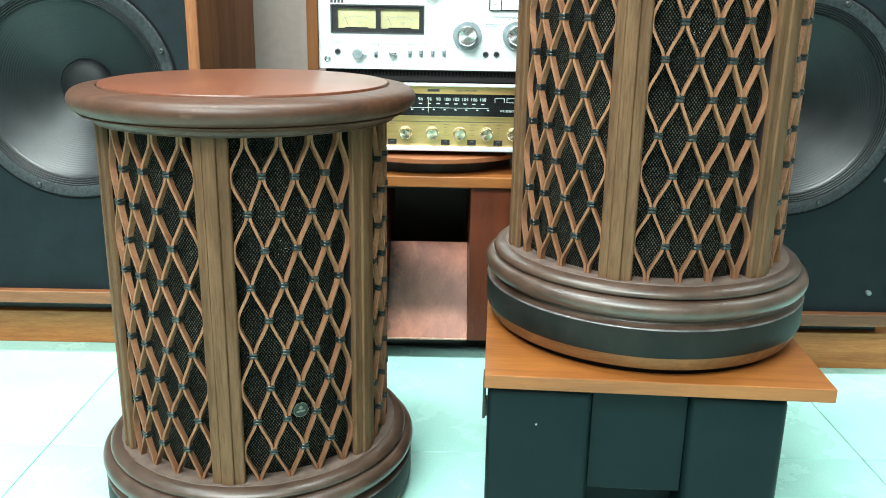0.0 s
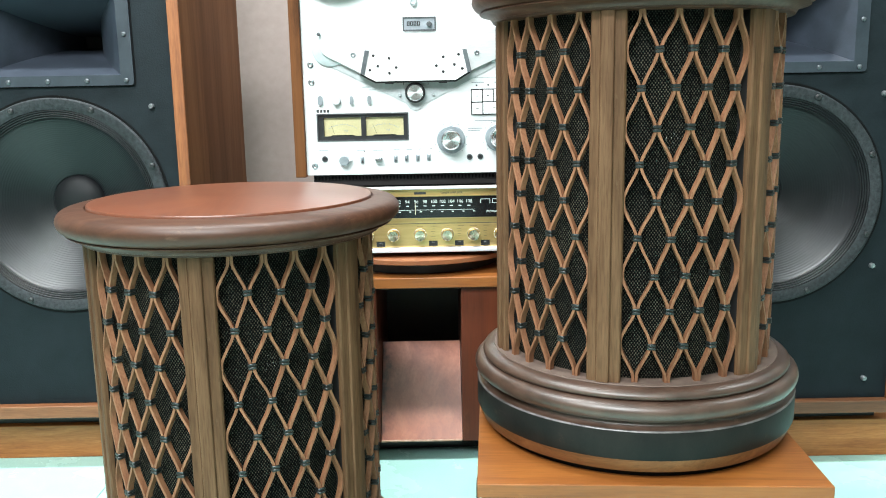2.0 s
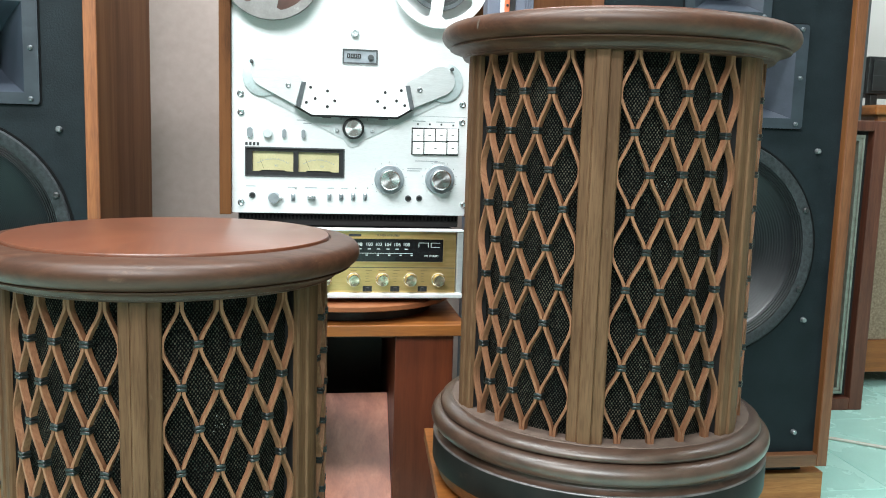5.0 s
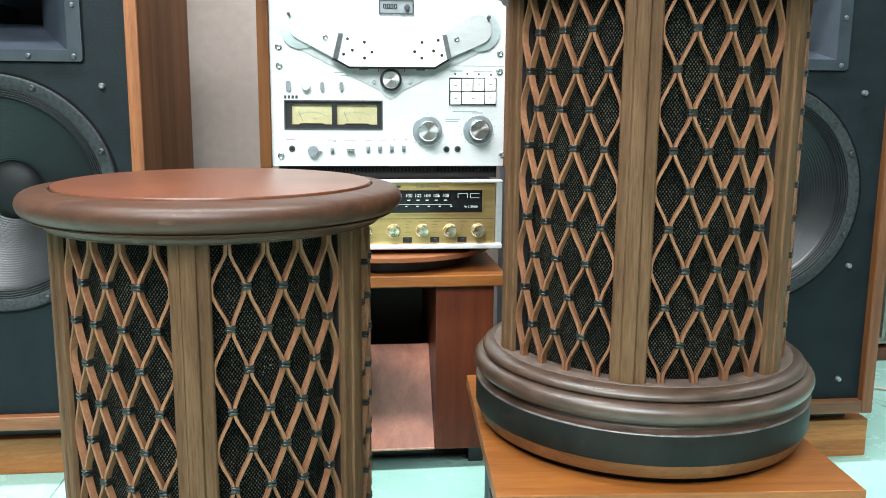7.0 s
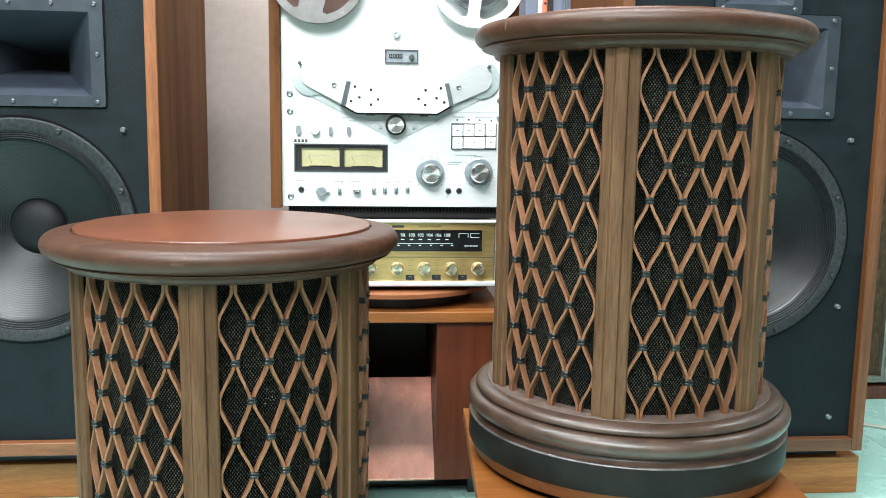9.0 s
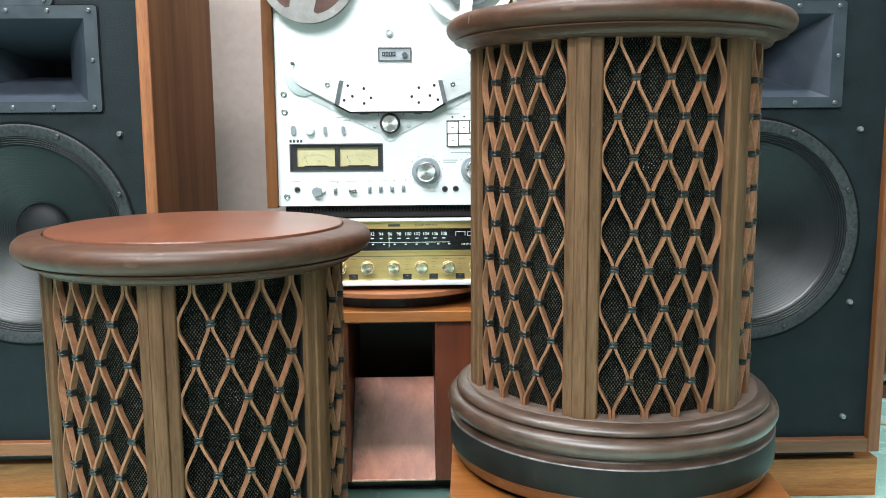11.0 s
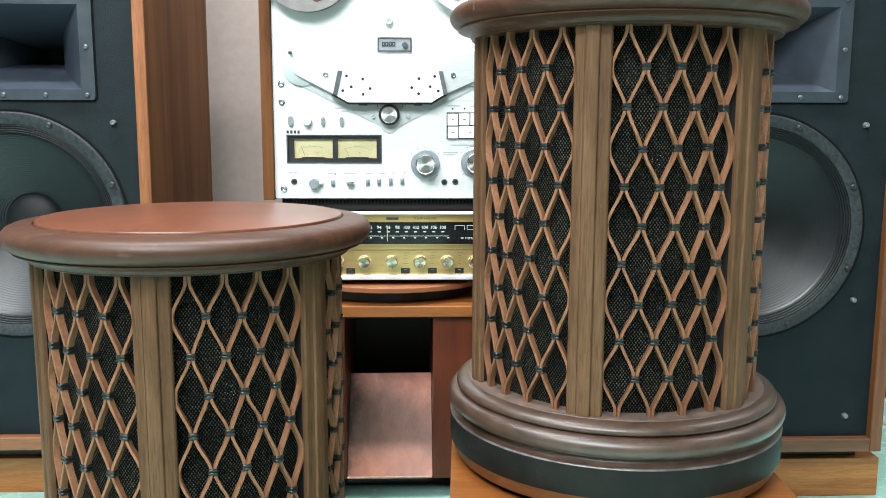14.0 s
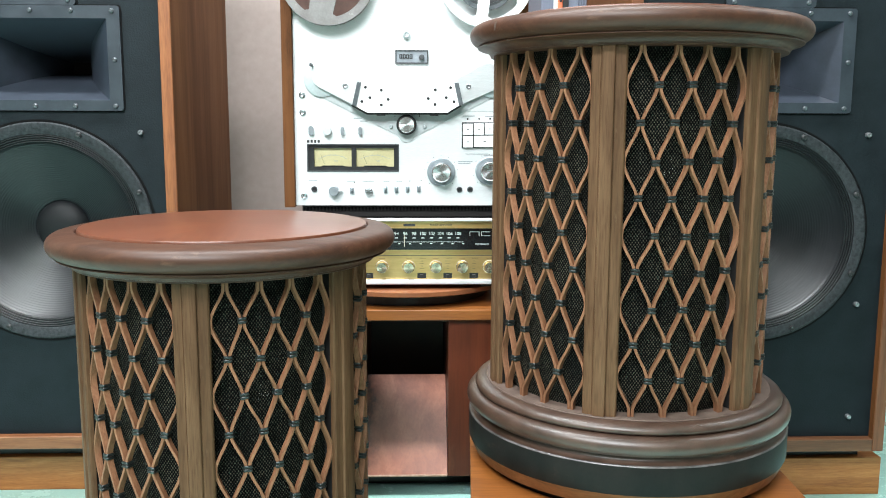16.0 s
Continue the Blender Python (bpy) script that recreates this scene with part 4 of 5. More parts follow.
        b = loft([[(xc - 0.024, yy, mz0 + 0.0083), (xc - 0.02, yy, mz0 + 0.0102), (xc + 0.02, yy, mz0 + 0.0102), (xc + 0.024, yy, mz0 + 0.0083)] for yy in (0.004, 0.0078)])
        part("needle_cover", b, "dark_grey", f)
        b = bmesh.new()
        vs = [b.verts.new(p) for p in ((xc - 0.0166, 0.0074, mz0 + 0.0125), (xc - 0.016, 0.0074, mz0 + 0.0125), (xc - 0.0235, 0.0074, mz0 + 0.031), (xc - 0.024, 0.0074, mz0 + 0.031))]
        b.faces.new(vs)
        part("needle", b, "ink", f)
    # tape path: grey triangular plate, arms, head cover, capstan knob
    tri = [d(-0.158, 0.208), d(-0.016, 0.1372), d(-0.008, 0.1262), d(0.002, 0.1225), d(0.012, 0.1262), d(0.02, 0.1355), d(0.164, 0.2075), d(0.15, 0.24), d(-0.14, 0.24)]
    part("tape_path_plate", plate(tri, [], -0.002, -0.0002), "grey_metal", c, "grey triangular tape path plate")
    for side, cx in ((-1, -0.1595), (1, 0.1668)):
        disc = part("tension_disc", lathe([(0.036, 0.0022), (0.036, 0.0052), (0.0345, 0.006), (0, 0.006)], 40, None, "y", (cx, 0, z0 + 0.246)), "disc_grey", c, "pale grey tension disc", True)
        part("tape_guide", lathe([(0.0026, 0.003), (0.0026, 0.016), (0.0036, 0.0165), (0.0036, 0.02), (0, 0.021)], 14, None, "y", (cx + (-0.019 if side < 0 else 0.013), 0, z0 + 0.2695)), "dark_grey", disc, "dark tape guide post", True)
        # satin arm with a round end, sloping down to the head cover
        ax, az, r = (-0.1535, 0.2525, 0.0267) if side < 0 else (0.1618, 0.249, 0.0267)
        down = 153 if side < 0 else 27
        arc = [d(ax + r * math.cos(radians(q)), az + r * math.sin(radians(q)), 0.012) for q in (range(down + 90, down - 91, -15) if side < 0 else range(down - 90, down + 91, 15))]
        ends = [d(-0.0905, 0.2455, 0.012), d(-0.1025, 0.1965, 0.012)] if side < 0 else [d(0.0985, 0.2435, 0.012), d(0.1105, 0.1975, 0.012)]
        part("guide_arm", plate(ends + arc, [], -0.012, -0.0062), "satin", c, "satin metal tape guide arm")
        part("arm_screw", lathe([(0.0048, 0.0122), (0.0048, 0.014), (0.0032, 0.0155), (0.0015, 0.0145), (0, 0.0145)], 16, None, "y", (-0.1148 if side < 0 else 0.122, 0, z0 + 0.2306)), "chrome", c, "", True)
    cover = [d(-0.1005, 0.196, 0.026), d(-0.0723, 0.1808, 0.026), d(0.0834, 0.1813, 0.026), d(0.1085, 0.1965, 0.026), d(0.1, 0.2395, 0.026), d(-0.088, 0.2395, 0.026)]
    hc = part("head_cover", plate(cover, [], -0.026, -0.0022), "white_plate", c, "white head cover with small holes")
    low = [d(-0.105, 0.1945, 0.026), d(-0.0735, 0.1772, 0.026), d(0.0845, 0.1777, 0.026), d(0.1125, 0.1945, 0.026), d(0.1087, 0.1962, 0.026), d(0.0834, 0.181, 0.026), d(-0.0723, 0.1805, 0.026), d(-0.1003, 0.1957, 0.026)]
    part("cover_shadow_lip", plate(low, [], -0.022, -0.0022), "black", hc, "dark lower lip")
    for x in (-0.0465, 0.056):
        part("lip_tab", box(x - 0.008, x + 0.008, -0.021, -0.0022, z0 + 0.1745, z0 + 0.1771), "black", hc)
    for x in (-0.02, 0.0275):
        part("lip_seam", box(x - 0.0006, x + 0.0006, -0.0028, -0.0021, z0 + 0.172, z0 + 0.177), "dark_grey", hc)
    for pts in ([(-0.0915, 0.239), (-0.0832, 0.239), (-0.0932, 0.1935), (-0.101, 0.1955)], [(0.0968, 0.239), (0.1053, 0.239), (0.1146, 0.1965), (0.1064, 0.1955)]):
        part("cover_bar", plate([d(*p, 0.028) for p in pts], [], -0.0285, -0.0262), "bar_grey", hc, "dark vertical bar")
    dots = [(-0.0754, 0.2295), (-0.0449, 0.2240), (-0.0669, 0.2095), (-0.0827, 0.2022), (-0.0315, 0.2065), (-0.0449, 0.1958), (0.0598, 0.2251), (0.0895, 0.2294), (0.0463, 0.2085), (0.0811, 0.2103), (0.0594, 0.1972), (0.0963, 0.2025)]
    hole = part("hole", lathe([(0.0028, 0.0262), (0.0028, 0.0266), (0, 0.0266)], 12, None, "y"), "black", hc)
    for i, (u, v) in enumerate(dots):
        x, z = d(u, v, 0.026)
        m = pose(x, 0, z)
        if i == 0:
            hole.matrix_basis = m
        else:
            again(hole, m, hc)
    part("capstan_knob", lathe([(0.0198, 0.0022), (0.0195, 0.014), (0.017, 0.016), (0.0155, 0.016)], 40, None, "y", (0.0023, 0, z0 + 0.1573)), "black", c, "black knob rim", True)
    part("capstan_face", lathe([(0.0155, 0.0022), (0.0155, 0.018), (0.0145, 0.019), (0, 0.019)], 40, None, "y", (0.0023, 0, z0 + 0.1573)), "spun", c, "bright pinch roller face", True)

    def screws(name, spots, r, mat, h=0.004):
        one = part(name, lathe([(r, 0.0002), (r, h * 0.6), (r * 0.65, h), (r * 0.3, h * 0.75), (0, h * 0.75)], 14, None, "y"), mat, c, "", True)
        for i, (u, v) in enumerate(spots):
            m = pose(u, 0, z0 + v)
            if i == 0:
                one.matrix_basis = m
            else:
                again(one, m, c)

    screws("panel_screw", [(-0.206, 0.0215), (0.203, 0.012), (-0.2023, 0.2165), (-0.2025, 0.1835), (0.2005, 0.1992), (0.1995, 0.1665)], 0.0062, "screw_bright")
    screws("plate_screw", [(-0.0325, 0.152), (0.0325, 0.1505)], 0.0038, "grey_metal", 0.007)
    screws("guide_screw", [(0.0019, 0.325)], 0.0075, "grey_metal", 0.012)
    # counter
    cc = part("tape_counter", box(-0.0208, 0.0428, -0.003, -0.0002, z0 + 0.2705, z0 + 0.2968, 0.001, 1), "counter_grey", c, "four-digit tape counter window")
    part("counter_mask", plate([(-0.0208, z0 + 0.2705), (0.0428, z0 + 0.2705), (0.0428, z0 + 0.2968), (-0.0208, z0 + 0.2968)], [[(-0.0182, z0 + 0.2732), (0.0402, z0 + 0.2732), (0.0402, z0 + 0.2945), (-0.0182, z0 + 0.2945)]], -0.0048, -0.0029), "dark_grey", cc, "dark counter rim")
    wn = part("counter_wheel", box(-0.0128, -0.0072, -0.0045, -0.0032, z0 + 0.2805, z0 + 0.2885), "black", cc)
    dg = part("counter_digit", box(-0.0108, -0.0092, -0.005, -0.0046, z0 + 0.282, z0 + 0.287), "switch", cc)
    for k in (1, 2, 3):
        again(wn, pose(0.0065 * k, 0, 0), cc)
        again(dg, pose(0.0065 * k, 0, 0), cc)
    part("reset_button", lathe([(0.0052, 0.0043), (0.0052, 0.009), (0.004, 0.01), (0, 0.01)], 16, None, "y", (0.03, 0, z0 + 0.283)), "dark_grey", cc, "", True)
    # transport keys
    kx0, kx1, kz0, kz1 = 0.106, 0.1925, 0.107, 0.155
    part("key_frame", box(kx0 - 0.001, kx1 + 0.001, -0.002, -0.0002, z0 + kz0 - 0.001, z0 + kz1 + 0.001), "black", c, "black key surround")
    w = (kx1 - kx0) / 4
    hgt = (kz1 - kz0) / 2
    for r0, keys in ((1, ((0, 1), (1, 2), (2, 3), (3, 4))), (0, ((0, 1), (1, 3), (3, 4)))):
        for a, e in keys:
            k = part("transport_key", box(kx0 + w * a + 0.001, kx0 + w * e - 0.001, -0.0075, -0.0021, z0 + kz0 + hgt * r0 + 0.001, z0 + kz0 + hgt * (r0 + 1) - 0.001, 0.0008, 1), "key", c, "white transport key")
            xm, zm = kx0 + w * (a + e) / 2, z0 + kz0 + hgt * (r0 + 0.5)
            part("key_mark", box(xm - 0.0025, xm + 0.0025, -0.0079, -0.0074, zm - 0.0007, zm + 0.0007), "ink", k)
    screws("lamp_dot", [(0.117, 0.1633), (0.1395, 0.1633), (0.161, 0.1625), (0.1835, 0.161)], 0.0018, "ink", 0.0015)
    # big level knobs
    for u in (0.0633, 0.158):
        k = part("level_knob", lathe([(0.0275, 0.0002), (0.0275, 0.006), (0.0255, 0.008), (0.0195, 0.008), (0.019, 0.02), (0.0195, 0.0205)], 48, None, "y", (u, 0, z0 + 0.0615)), "switch", c, "stepped silver level knob", True)
        part("knob_cap", lathe([(0.0192, 0.0206), (0.0185, 0.028), (0.0165, 0.03), (0, 0.0295)], 48, None, "y", (u, 0, z0 + 0.0615)), "spun", k, "bright turned knob cap", True)
        b = bmesh.new()
        for a in range(-135, 136, 27):
            x, z = u + 0.032 * math.sin(radians(a)), z0 + 0.0615 + 0.032 * math.cos(radians(a))
            box(x - 0.0006, x + 0.0006, -0.0005, -0.0001, z - 0.0006, z + 0.0006, 0, 1, b)
        tagged(part("dial_marks", b, "ink", c), kind="stuff")
    # small switches
    for u, v, hw2, hh in ((-0.1875, 0.1478, 0.0048, 0.009), (-0.127, 0.1455, 0.0034, 0.008), (-0.0925, 0.1447, 0.0034, 0.008)):
        part("rocker_switch", plate(rounded(u - hw2, u + hw2, z0 + v - hh, z0 + v + hh, hw2 * 0.95), [], -0.006, -0.0002), "switch", c, "small grey switch")
    part("selector_knob", lathe([(0.0085, 0.0002), (0.0085, 0.01), (0.0075, 0.012), (0, 0.012)], 20, None, "y", (-0.156, 0, z0 + 0.1465)), "grey_metal", c, "", True)
    for u, v in ((-0.1475, 0.0298),):
        part("selector_knob", lathe([(0.0105, 0.0002), (0.0098, 0.012), (0.0088, 0.014), (0, 0.014)], 24, None, "y", (u, 0, z0 + v)), "switch", c, "grey selector knob", True)
        part("pointer_bar", box(u + 0.008, u + 0.016, -0.01, -0.0002, z0 + v - 0.0025, z0 + v + 0.0025, 0.001, 1), "steel", c)
    part("selector_knob", lathe([(0.0078, 0.0002), (0.0078, 0.006), (0.007, 0.008), (0, 0.008)], 20, None, "y", (-0.0795, 0, z0 + 0.0285)), "grey_metal", c, "small pale selector", True)
    part("selector_bar", box(-0.0868, -0.0722, -0.016, -0.0081, z0 + 0.0278, z0 + 0.0332, 0.0012, 1), "screw_bright", c, "bright bar across the selector")
    for u in (-0.1128, -0.047, -0.0255, -0.0035, 0.0185):
        b = box(u - 0.0036, u + 0.0036, -0.004, -0.0002, z0 + 0.0228, z0 + 0.0363, 0.001, 1)
        box(u - 0.0024, u + 0.0024, -0.011, -0.004, z0 + 0.0283, z0 + 0.0353, 0.001, 1, b)
        part("lever_switch", b, "switch", c, "small lever switch")
    for u, v in ((-0.186, 0.0343), (0.0988, 0.0257), (0.1197, 0.0257)):
        k = part("jack_socket", lathe([(0.0058, 0.0002), (0.0058, 0.002), (0.0042, 0.0028), (0.0036, 0.001)], 20, None, "y", (u, 0, z0 + v)), "dark_grey", c, "headphone socket", True)
        part("socket_hole", lathe([(0.0037, 0.0012), (0, 0.0012)], 16, None, "y", (u, 0, z0 + v)), "black", k)
    # maker's mark and legends as plain bars
    b = bmesh.new()
    for k in range(4):
        x = -0.1965 + 0.0068 * k
        box(x, x + 0.0045, -0.0005, -0.0001, z0 + 0.1245, z0 + 0.1302, 0, 1, b)
    part("maker_mark", b, "ink", c)
    b = bmesh.new()
    for u0, u1, v in ((-0.195, -0.178, 0.0455), (-0.121, -0.104, 0.0445), (-0.09, -0.068, 0.0445), (-0.049, -0.037, 0.0445), (-0.024, -0.012, 0.0445), (-0.106, -0.09, 0.1665), (-0.094, -0.079, 0.161), (0.106, 0.13, 0.1715), (0.15, 0.185, 0.171), (0.098, 0.126, 0.0835), (0.098, 0.122, 0.0795), (0.112, 0.156, 0.098), (0.148, 0.168, 0.0955)):
        box(u0, u1, -0.0005, -0.0001, z0 + v, z0 + v + 0.0014, 0, 1, b)
    tagged(part("legend", b, "faint", c), kind="stuff")
    for u in (0.0015, 0.0235, -0.1075):
        part("lamp_dot", box(u - 0.001, u + 0.001, -0.0006, -0.0001, z0 + 0.0445, z0 + 0.0465), "ink", c)
    part("panel_seam", box(0.11, hw - 0.002, -0.0004, -0.0001, z0 + 0.1835, z0 + 0.1842), "faint", c)
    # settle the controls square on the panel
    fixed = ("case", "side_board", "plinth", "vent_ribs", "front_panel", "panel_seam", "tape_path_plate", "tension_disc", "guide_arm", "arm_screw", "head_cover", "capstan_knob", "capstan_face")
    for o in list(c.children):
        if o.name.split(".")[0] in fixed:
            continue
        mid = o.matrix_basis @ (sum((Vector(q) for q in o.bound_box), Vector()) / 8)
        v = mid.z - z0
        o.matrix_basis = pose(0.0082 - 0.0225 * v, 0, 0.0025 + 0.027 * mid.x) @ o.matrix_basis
    # spindles that carry the reels
    for x in (-0.147, 0.161):
        part("spindle", lathe([(0.03, 0.0002), (0.03, 0.014), (0.006, 0.014), (0.006, 0.036), (0, 0.037)], 24, None, "y", (x, 0, z0 + 0.434)), "steel", c, "", True)
    return c


def reel(x, z, full, label):
    r = base("tape_reel", pose(x, 1.665, z), label, "tape reel", "tape reels on the deck")
    R = 0.0892

    def flange(y0, y1):
        holes = []
        count, first, r_in, r_out, half_in, half_out = (3, 319, 0.0345, 0.0745, 14, 41) if full else (5, 300, 0.034, 0.0745, 16, 27)
        for k in range(count):
            mid = first + 360 / count * k
            span = [i / 6 - 1 for i in range(13)]
            pts = [(r_in, mid + half_in * f) for f in span]
            pts += [(r_out * 0.93, mid + half_out)] + [(r_out, mid + (half_out - 5) * f) for f in reversed(span)] + [(r_out * 0.93, mid - half_out)]
            holes.append([(r * math.cos(radians(a)), r * math.sin(radians(a))) for r, a in pts])
        return plate(circle(0, 0, R, 72), holes, y0, y1)

    part("front_flange", flange(-0.0155, -0.0138), "reel_grey" if full else "reel_white", r, "plastic reel flange with three openings")
    part("rear_flange", flange(-0.0022, -0.0005), "reel_grey" if full else "reel_white", r)
    part("hub", lathe([(0.0065, -0.0005), (0.0065, 0.018), (0.03, 0.018), (0.03, -0.0003)], 40, None, "y"), "reel_white", r, "", True)
    if full:
        part("tape_pack", lathe([(0.0302, 0.0025), (0.079, 0.0025), (0.079, 0.0135), (0.0302, 0.0135)], 72, None, "y"), "tape", r, "wound brown tape", True)
    else:
        part("tape_pack", lathe([(0.0505, 0.0025), (0.0575, 0.0025), (0.0575, 0.0132), (0.0505, 0.0135)], 72, None, "y"), "bar_grey", r, "thin wound dark tape", True)
        part("tape_core", lathe([(0.0302, 0.0025), (0.0504, 0.0025), (0.0504, 0.0128), (0.046, 0.0135), (0.0455, 0.0105), (0.0302, 0.0105)], 72, None, "y"), "dark_grey", r, "dark ribbed tape core", True)
    return r


# ---- behind the towers ----
def framed_speaker():
    s = base("framed_speaker", pose(1.2, 2.23, 0), "walnut floor loudspeaker with silver-framed brown cloth", "loudspeaker")
    hw, h, t, g, w = 0.235, 0.806, 0.04, 0.021, 0.017
    part("case", box(-hw, hw, 0.02, 0.165, 0.0, h, 0.002), "dark_walnut", s)
    for x0, x1, z0, z1 in ((-hw, -hw + t, 0.0, h), (hw - t, hw, 0.0, h), (-hw + t, hw - t, 0.0, 0.036), (-hw + t, hw - t, h - 0.028, h)):
        part("front_frame", box(x0, x1, -0.015, 0.0198, z0, z1, 0.003, 2), "dark_walnut", s, "dark red front frame")
    x, z0, z1 = hw - t - g, 0.047, h - 0.038
    part("rebate", plate([(-hw + t, 0.036), (hw - t, 0.036), (hw - t, h - 0.028), (-hw + t, h - 0.028)], [[(-x, z0), (x, z0), (x, z1), (-x, z1)]], 0.012, 0.0196), "pitch", s, "dark sunk border")
    part("silver_frame", plate([(-x, z0), (x, z0), (x, z1), (-x, z1)], [[(-x + w, z0 + w), (x - w, z0 + w), (x - w, z1 - w), (-x + w, z1 - w)]], -0.008, 0.0196), "silver_trim", s, "tarnished silver inner frame")
    part("silver_bead", plate([(-x + 0.004, z0 + 0.004), (x - 0.004, z0 + 0.004), (x - 0.004, z1 - 0.004), (-x + 0.004, z1 - 0.004)], [[(-x + 0.008, z0 + 0.008), (x - 0.008, z0 + 0.008), (x - 0.008, z1 - 0.008), (-x + 0.008, z1 - 0.008)]], -0.012, -0.0081), "silver_trim", s, "raised bead on the silver frame")
    part("cloth", box(-x + w, x - w, 0.004, 0.0194, z0 + w, z1 - w), "brown_cloth", s, "mottled brown grille cloth")
    return s


def upright_panel():
    s = base("upright_panel", pose(1.35, 2.405, 0), "tall dark grey panel standing behind the walnut loudspeaker", "panel")
    part("sheet", box(-0.12, 0.131, 0.0, 0.018, 0.03, 1.7, 0.002), "dark_grey", s)
    for x in (-0.09, 0.09):
        part("foot", box(x - 0.02, x + 0.02, -0.005, 0.09, 0.0, 0.0298, 0.002), "black", s)
    return s


def console():
    s = base("radio_console", pose(1.965, 2.42, 0), "orange wooden console with tan woven cloth front", "cabinet")
    part("top", box(-0.44, 0.44, -0.02, 0.4, 0.83, 0.86, 0.008), "board", s, "orange wooden top")
    part("body", box(-0.42, 0.42, 0.02, 0.39, 0.06, 0.8295), "teak_flat", s)
    part("left_post", box(-0.42, -0.385, 0.0, 0.0195, 0.0, 0.829, 0.002), "teak", s)
    part("right_post", box(0.385, 0.42, 0.0, 0.0195, 0.0, 0.829, 0.002), "teak", s)
    part("apron", box(-0.3845, 0.3845, 0.0, 0.0195, 0.05, 0.15, 0.002), "board", s, "orange wooden apron")
    part("upper_rail", box(-0.3845, 0.3845, 0.0, 0.0195, 0.785, 0.829, 0.002), "board", s)
    part("cloth", box(-0.3845, 0.3845, 0.008, 0.0194, 0.1505, 0.7845), "tan_cloth", s, "tan woven cloth")
    for x in (-0.4, 0.4):
        part("leg", box(x - 0.018, x + 0.018, 0.34, 0.38, 0.0, 0.06), "teak", s)
    return s


def black_box():
    s = base("small_player", pose(1.856, 2.5, 0.8602), "small black electronic box on the console", "player")
    part("case", box(-0.3, 0.2, 0.0, 0.22, 0.036, 0.148, 0.003), "black", s)
    part("face", box(-0.288, 0.188, -0.006, -0.0002, 0.044, 0.138, 0.002), "black", s)
    part("seam", box(-0.288, 0.188, -0.0068, -0.0062, 0.09, 0.0915), "dark_grey", s)
    for x in (-0.28, 0.16):
        part("foot", box(x, x + 0.025, 0.01, 0.035, 0.0, 0.0358, 0.003), "black", s)
    part("knob", lathe([(0.014, 0.0062), (0.014, 0.018), (0.012, 0.02), (0, 0.02)], 20, None, "y", (-0.22, 0, 0.115)), "dark_grey", s, "", True)
    return s


def ribbed_case():
    s = base("ribbed_case", pose(0.325, 1.99, 0), "tall slate-blue ribbed case with an orange and white rim", "case")
    part("body", box(-0.05, 0.09, 0.0, 0.24, 0.0, 1.18, 0.004), "slate", s)
    b = bmesh.new()
    for i in range(9):
        x = 0.032 + 0.0058 * i
        box(x, x + 0.0032, -0.004, -0.0002, 0.3, 1.17, 0.0006, 1, b)
    part("ribs", b, "slate", s, "narrow upright ribs")
    part("white_rim", box(-0.022, -0.0132, -0.012, -0.0002, 0.3, 1.17, 0.002, 1), "white_plate", s, "white rim")
    rim = part("orange_rim", box(-0.013, -0.002, -0.012, -0.0002, 0.3, 1.17, 0.002, 1), "orange", s, "orange rim with small rivets")
    part("dark_strip", box(-0.0018, 0.012, -0.006, -0.0002, 0.3, 1.17, 0.001, 1), "black", s)
    q = part("rivet", lathe([(0.003, 0.0122), (0.003, 0.0135), (0, 0.014)], 10, None, "y", (-0.0075, 0, 0.42)), "black", rim)
    for k in range(1, 5):
        again(q, pose(0, 0, 0.15 * k), rim)
    return s


def floor_cable():
    cu = bpy.data.curves.new("floor_cable", "CURVE")
    cu.dimensions, cu.bevel_depth, cu.bevel_resolution = "3D", 0.004, 3
    sp = cu.splines.new("BEZIER")
    pts = [(0.95, 2.1, 0.0045), (1.15, 2.02, 0.0045), (1.4, 1.86, 0.0045), (1.9, 1.75, 0.0045)]
    sp.bezier_points.add(len(pts) - 1)
    for p, q in zip(sp.bezier_points, pts):
        p.co, p.handle_left_type, p.handle_right_type = q, "AUTO", "AUTO"
    tmp = new("tmp", cu)
    me = bpy.data.meshes.new_from_object(tmp.evaluated_get(bpy.context.evaluated_depsgraph_get()))
    bpy.data.objects.remove(tmp)
    me.materials.clear()
    me.materials.append(MAT["cable"])
    return tagged(new("floor_cable", me), "pale cable lying on the floor tiles", "cable")


floor = room()
RIGHT_DRUM, LEFT_DRUM = (0.2915, 1.196, 0.2764), (-0.269, 1.166, 0.0025)
right_drum = drum_speaker(pose(*RIGHT_DRUM, 0, 0, -23.1), "walnut drum loudspeaker with lattice grille, raised on a stand", 0.1052, 0.0449, 3, 0.012)
left_drum = drum_speaker(pose(*LEFT_DRUM, 0, 0, -0.9), "walnut drum loudspeaker with lattice grille, standing on the floor", 0.0977, 0.0454, 8, 0.0025)
tower_speaker(-0.721, 1.63, 0.05, 0.007, 0.106, "teak", "teak_flat", "black-fronted walnut tower loudspeaker with horns and a large woofer")
tower_speaker(0.6425, 1.59, 0.026, -0.0035, 0.1015, "teak_dim", "teak_dim_flat", "black-fronted walnut tower loudspeaker with horns and a large woofer")
stool(pose(0.2695, 0.966, 0, 0, 0, -3.4))
horn_cabinet()
swivel_board()
receiver()
tape_deck()
reel(-0.1757, 1.0136, True, "smoked plastic tape reel full of brown tape")
reel(0.122, 1.0125, False, "white plastic tape reel nearly empty")
framed_speaker()
upright_panel()
console()
black_box()
ribbed_case()
floor_cable()
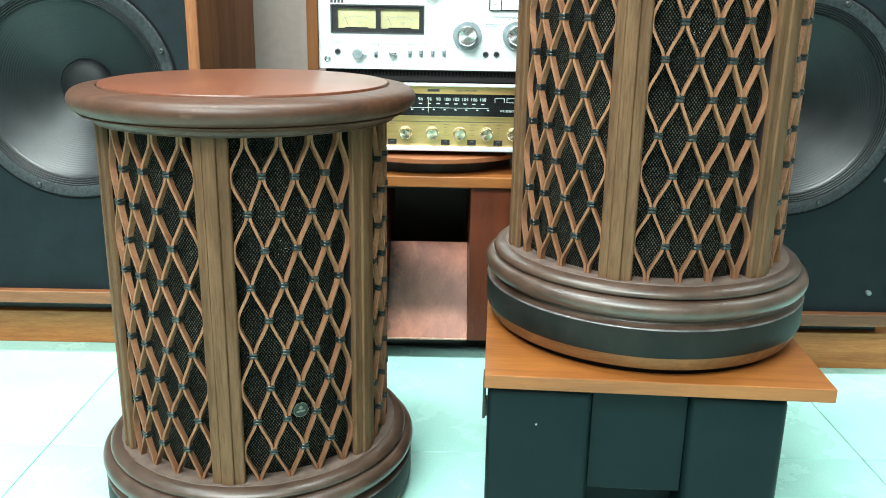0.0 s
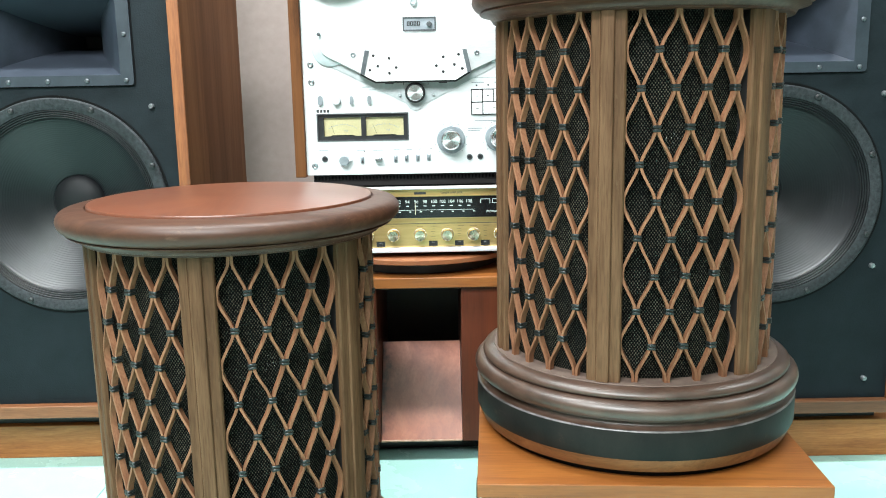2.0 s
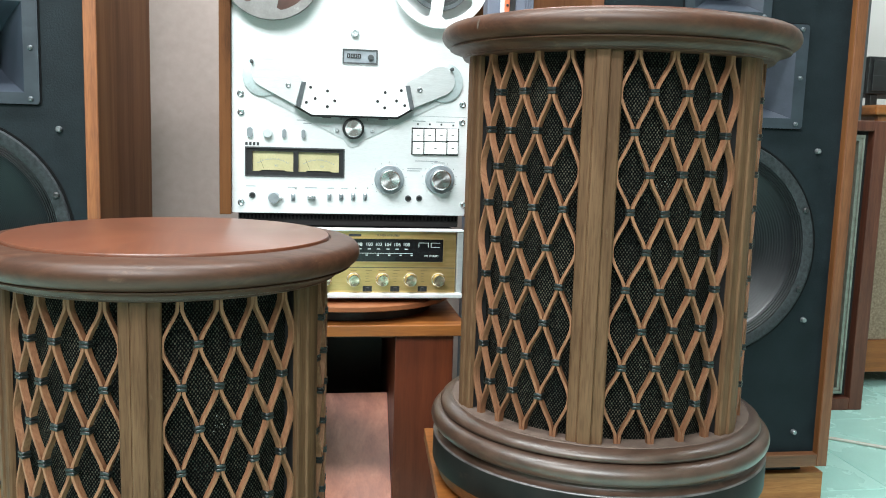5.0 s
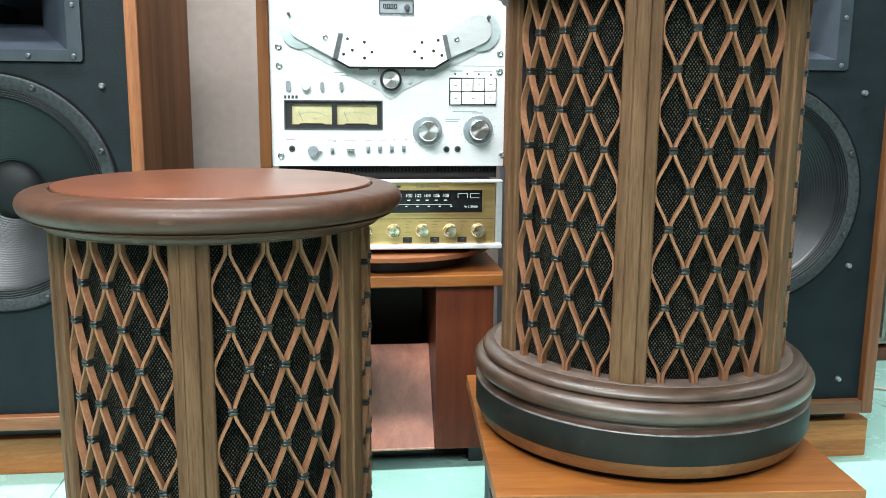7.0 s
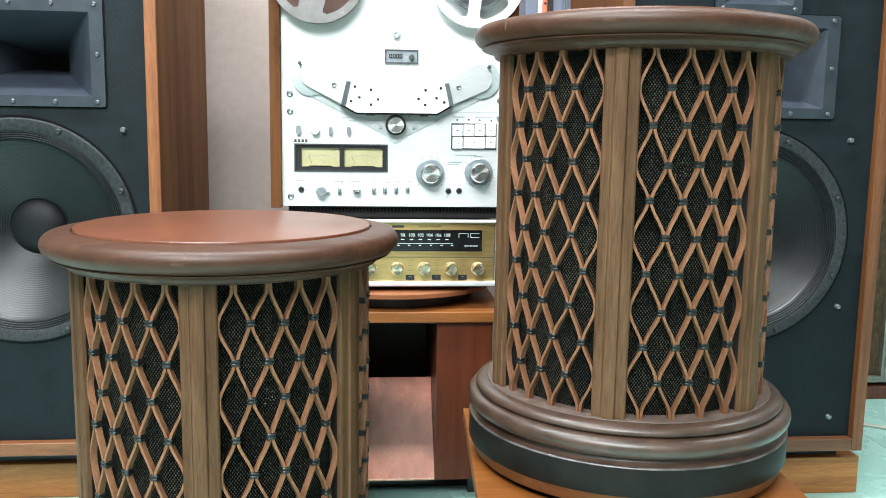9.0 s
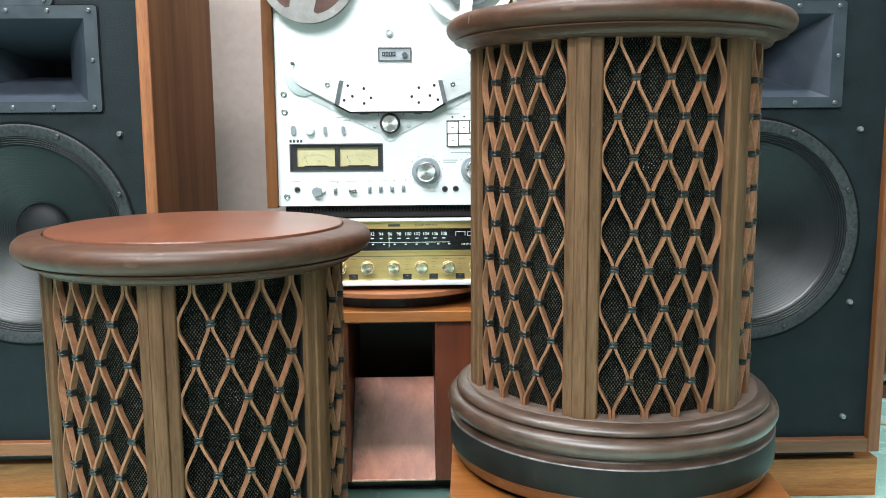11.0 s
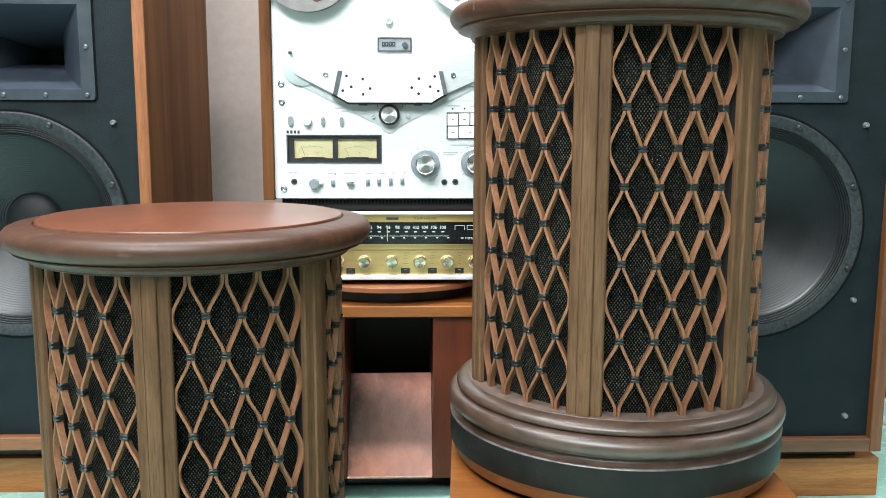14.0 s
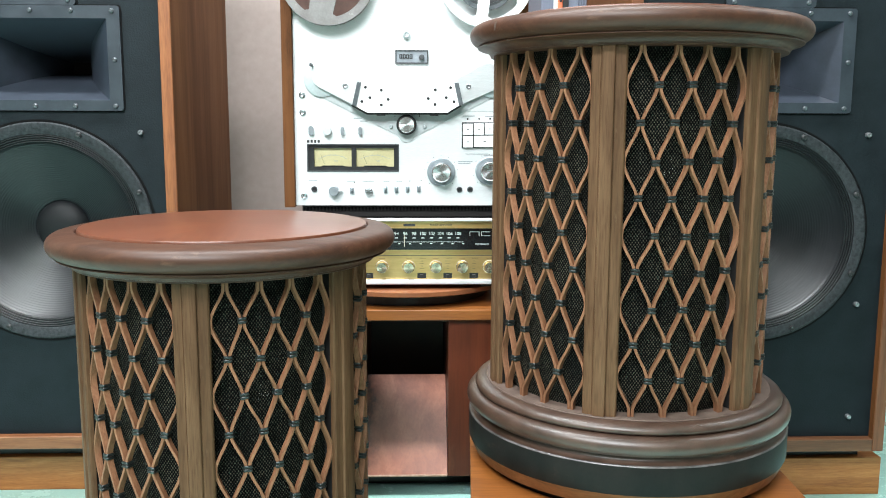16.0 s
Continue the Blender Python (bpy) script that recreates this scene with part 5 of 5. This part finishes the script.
badge = part("maker_badge", lathe([(0.0105, 0), (0.0105, 0.0015), (0.0098, 0.002), (0.0092, 0.0012), (0, 0.0012)], 28, None, "y"), "black", left_drum, "round black badge with a bright rim", True)
part("badge_rim", lathe([(0.0105, 0.0016), (0.0103, 0.0022), (0.0097, 0.0022), (0.0096, 0.0016)], 28, None, "y"), "badge", badge, "bright rim", True)
part("badge_mark", lathe([(0.0026, 0.0013), (0.0026, 0.0017), (0, 0.0017)], 14, None, "y", (0, 0, 0.0028)), "badge", badge)
part("badge_mark", box(-0.006, 0.006, -0.0017, -0.0013, -0.0034, -0.0012), "badge", badge)


def lint(drum, angle, z, seed):
    """A small cluster of pale lint caught in the grille cloth."""
    rnd = random.Random(seed)
    b = bmesh.new()
    for _ in range(11):
        x, zz, r = rnd.gauss(0, 0.004), rnd.gauss(0, 0.005), rnd.uniform(0.00015, 0.0004)
        box(x - r, x + r, -0.1742, -0.1728, zz - r * 1.6, zz + r * 0.8, 0, 1, b)
    o = tagged(part("lint", b, "lint", drum, "pale lint specks"), kind="stuff")
    o.matrix_basis = drum.matrix_basis.inverted() @ pose(*drum.matrix_basis.translation) @ pose(0, 0, z, 0, 0, angle)


b = bmesh.new()
for k in range(7):
    a, z, h = radians(206.6 + 0.18 * (k % 3)), 0.581 + 0.0016 * k, 0.0011
    r = 0.2126 + math.sqrt(0.0155 ** 2 - (1.09 * (z - 0.5838)) ** 2)
    box(r * math.cos(a) - h, r * math.cos(a) + h * 0.3, r * math.sin(a) - h * 0.5, r * math.sin(a) + h * 0.5, z - 0.0012, z + 0.0012, 0.0003, 1, b)
nick = part("rubbed_nick", b, "dust", right_drum, "small pale nick in the varnish")
nick.matrix_basis = right_drum.matrix_basis.inverted() @ pose(*RIGHT_DRUM)
lint(right_drum, 0.9, 0.4056, 3)
lint(left_drum, 23.9, 0.4127, 5)
badge.matrix_basis = pose(0, 0, 0, 0, 0, 30.2) @ pose(0, -0.1745, 0.192)

# ---- floor tiles ----
SIDE, GAP = 0.447, 0.0016
tile_mesh = None
for i in range(-5, 9):
    for j in range(-9, 5):
        x0, y0 = -0.643 + SIDE * i, 1.25 + SIDE * j
        if x0 + SIDE > 3.2 or x0 < -2.6 or y0 < -2.4 or y0 + SIDE > 3.1:
            continue
        m = pose(x0 + SIDE / 2, y0 + SIDE / 2, 0)
        if tile_mesh is None:
            e = SIDE / 2 - GAP / 2
            tile_mesh = part("tile", box(-e, e, -e, e, -0.0028, 0.0, 0.0008, 1), "floor", floor)
            tile_mesh.matrix_basis = m
        else:
            again(tile_mesh, m, floor)
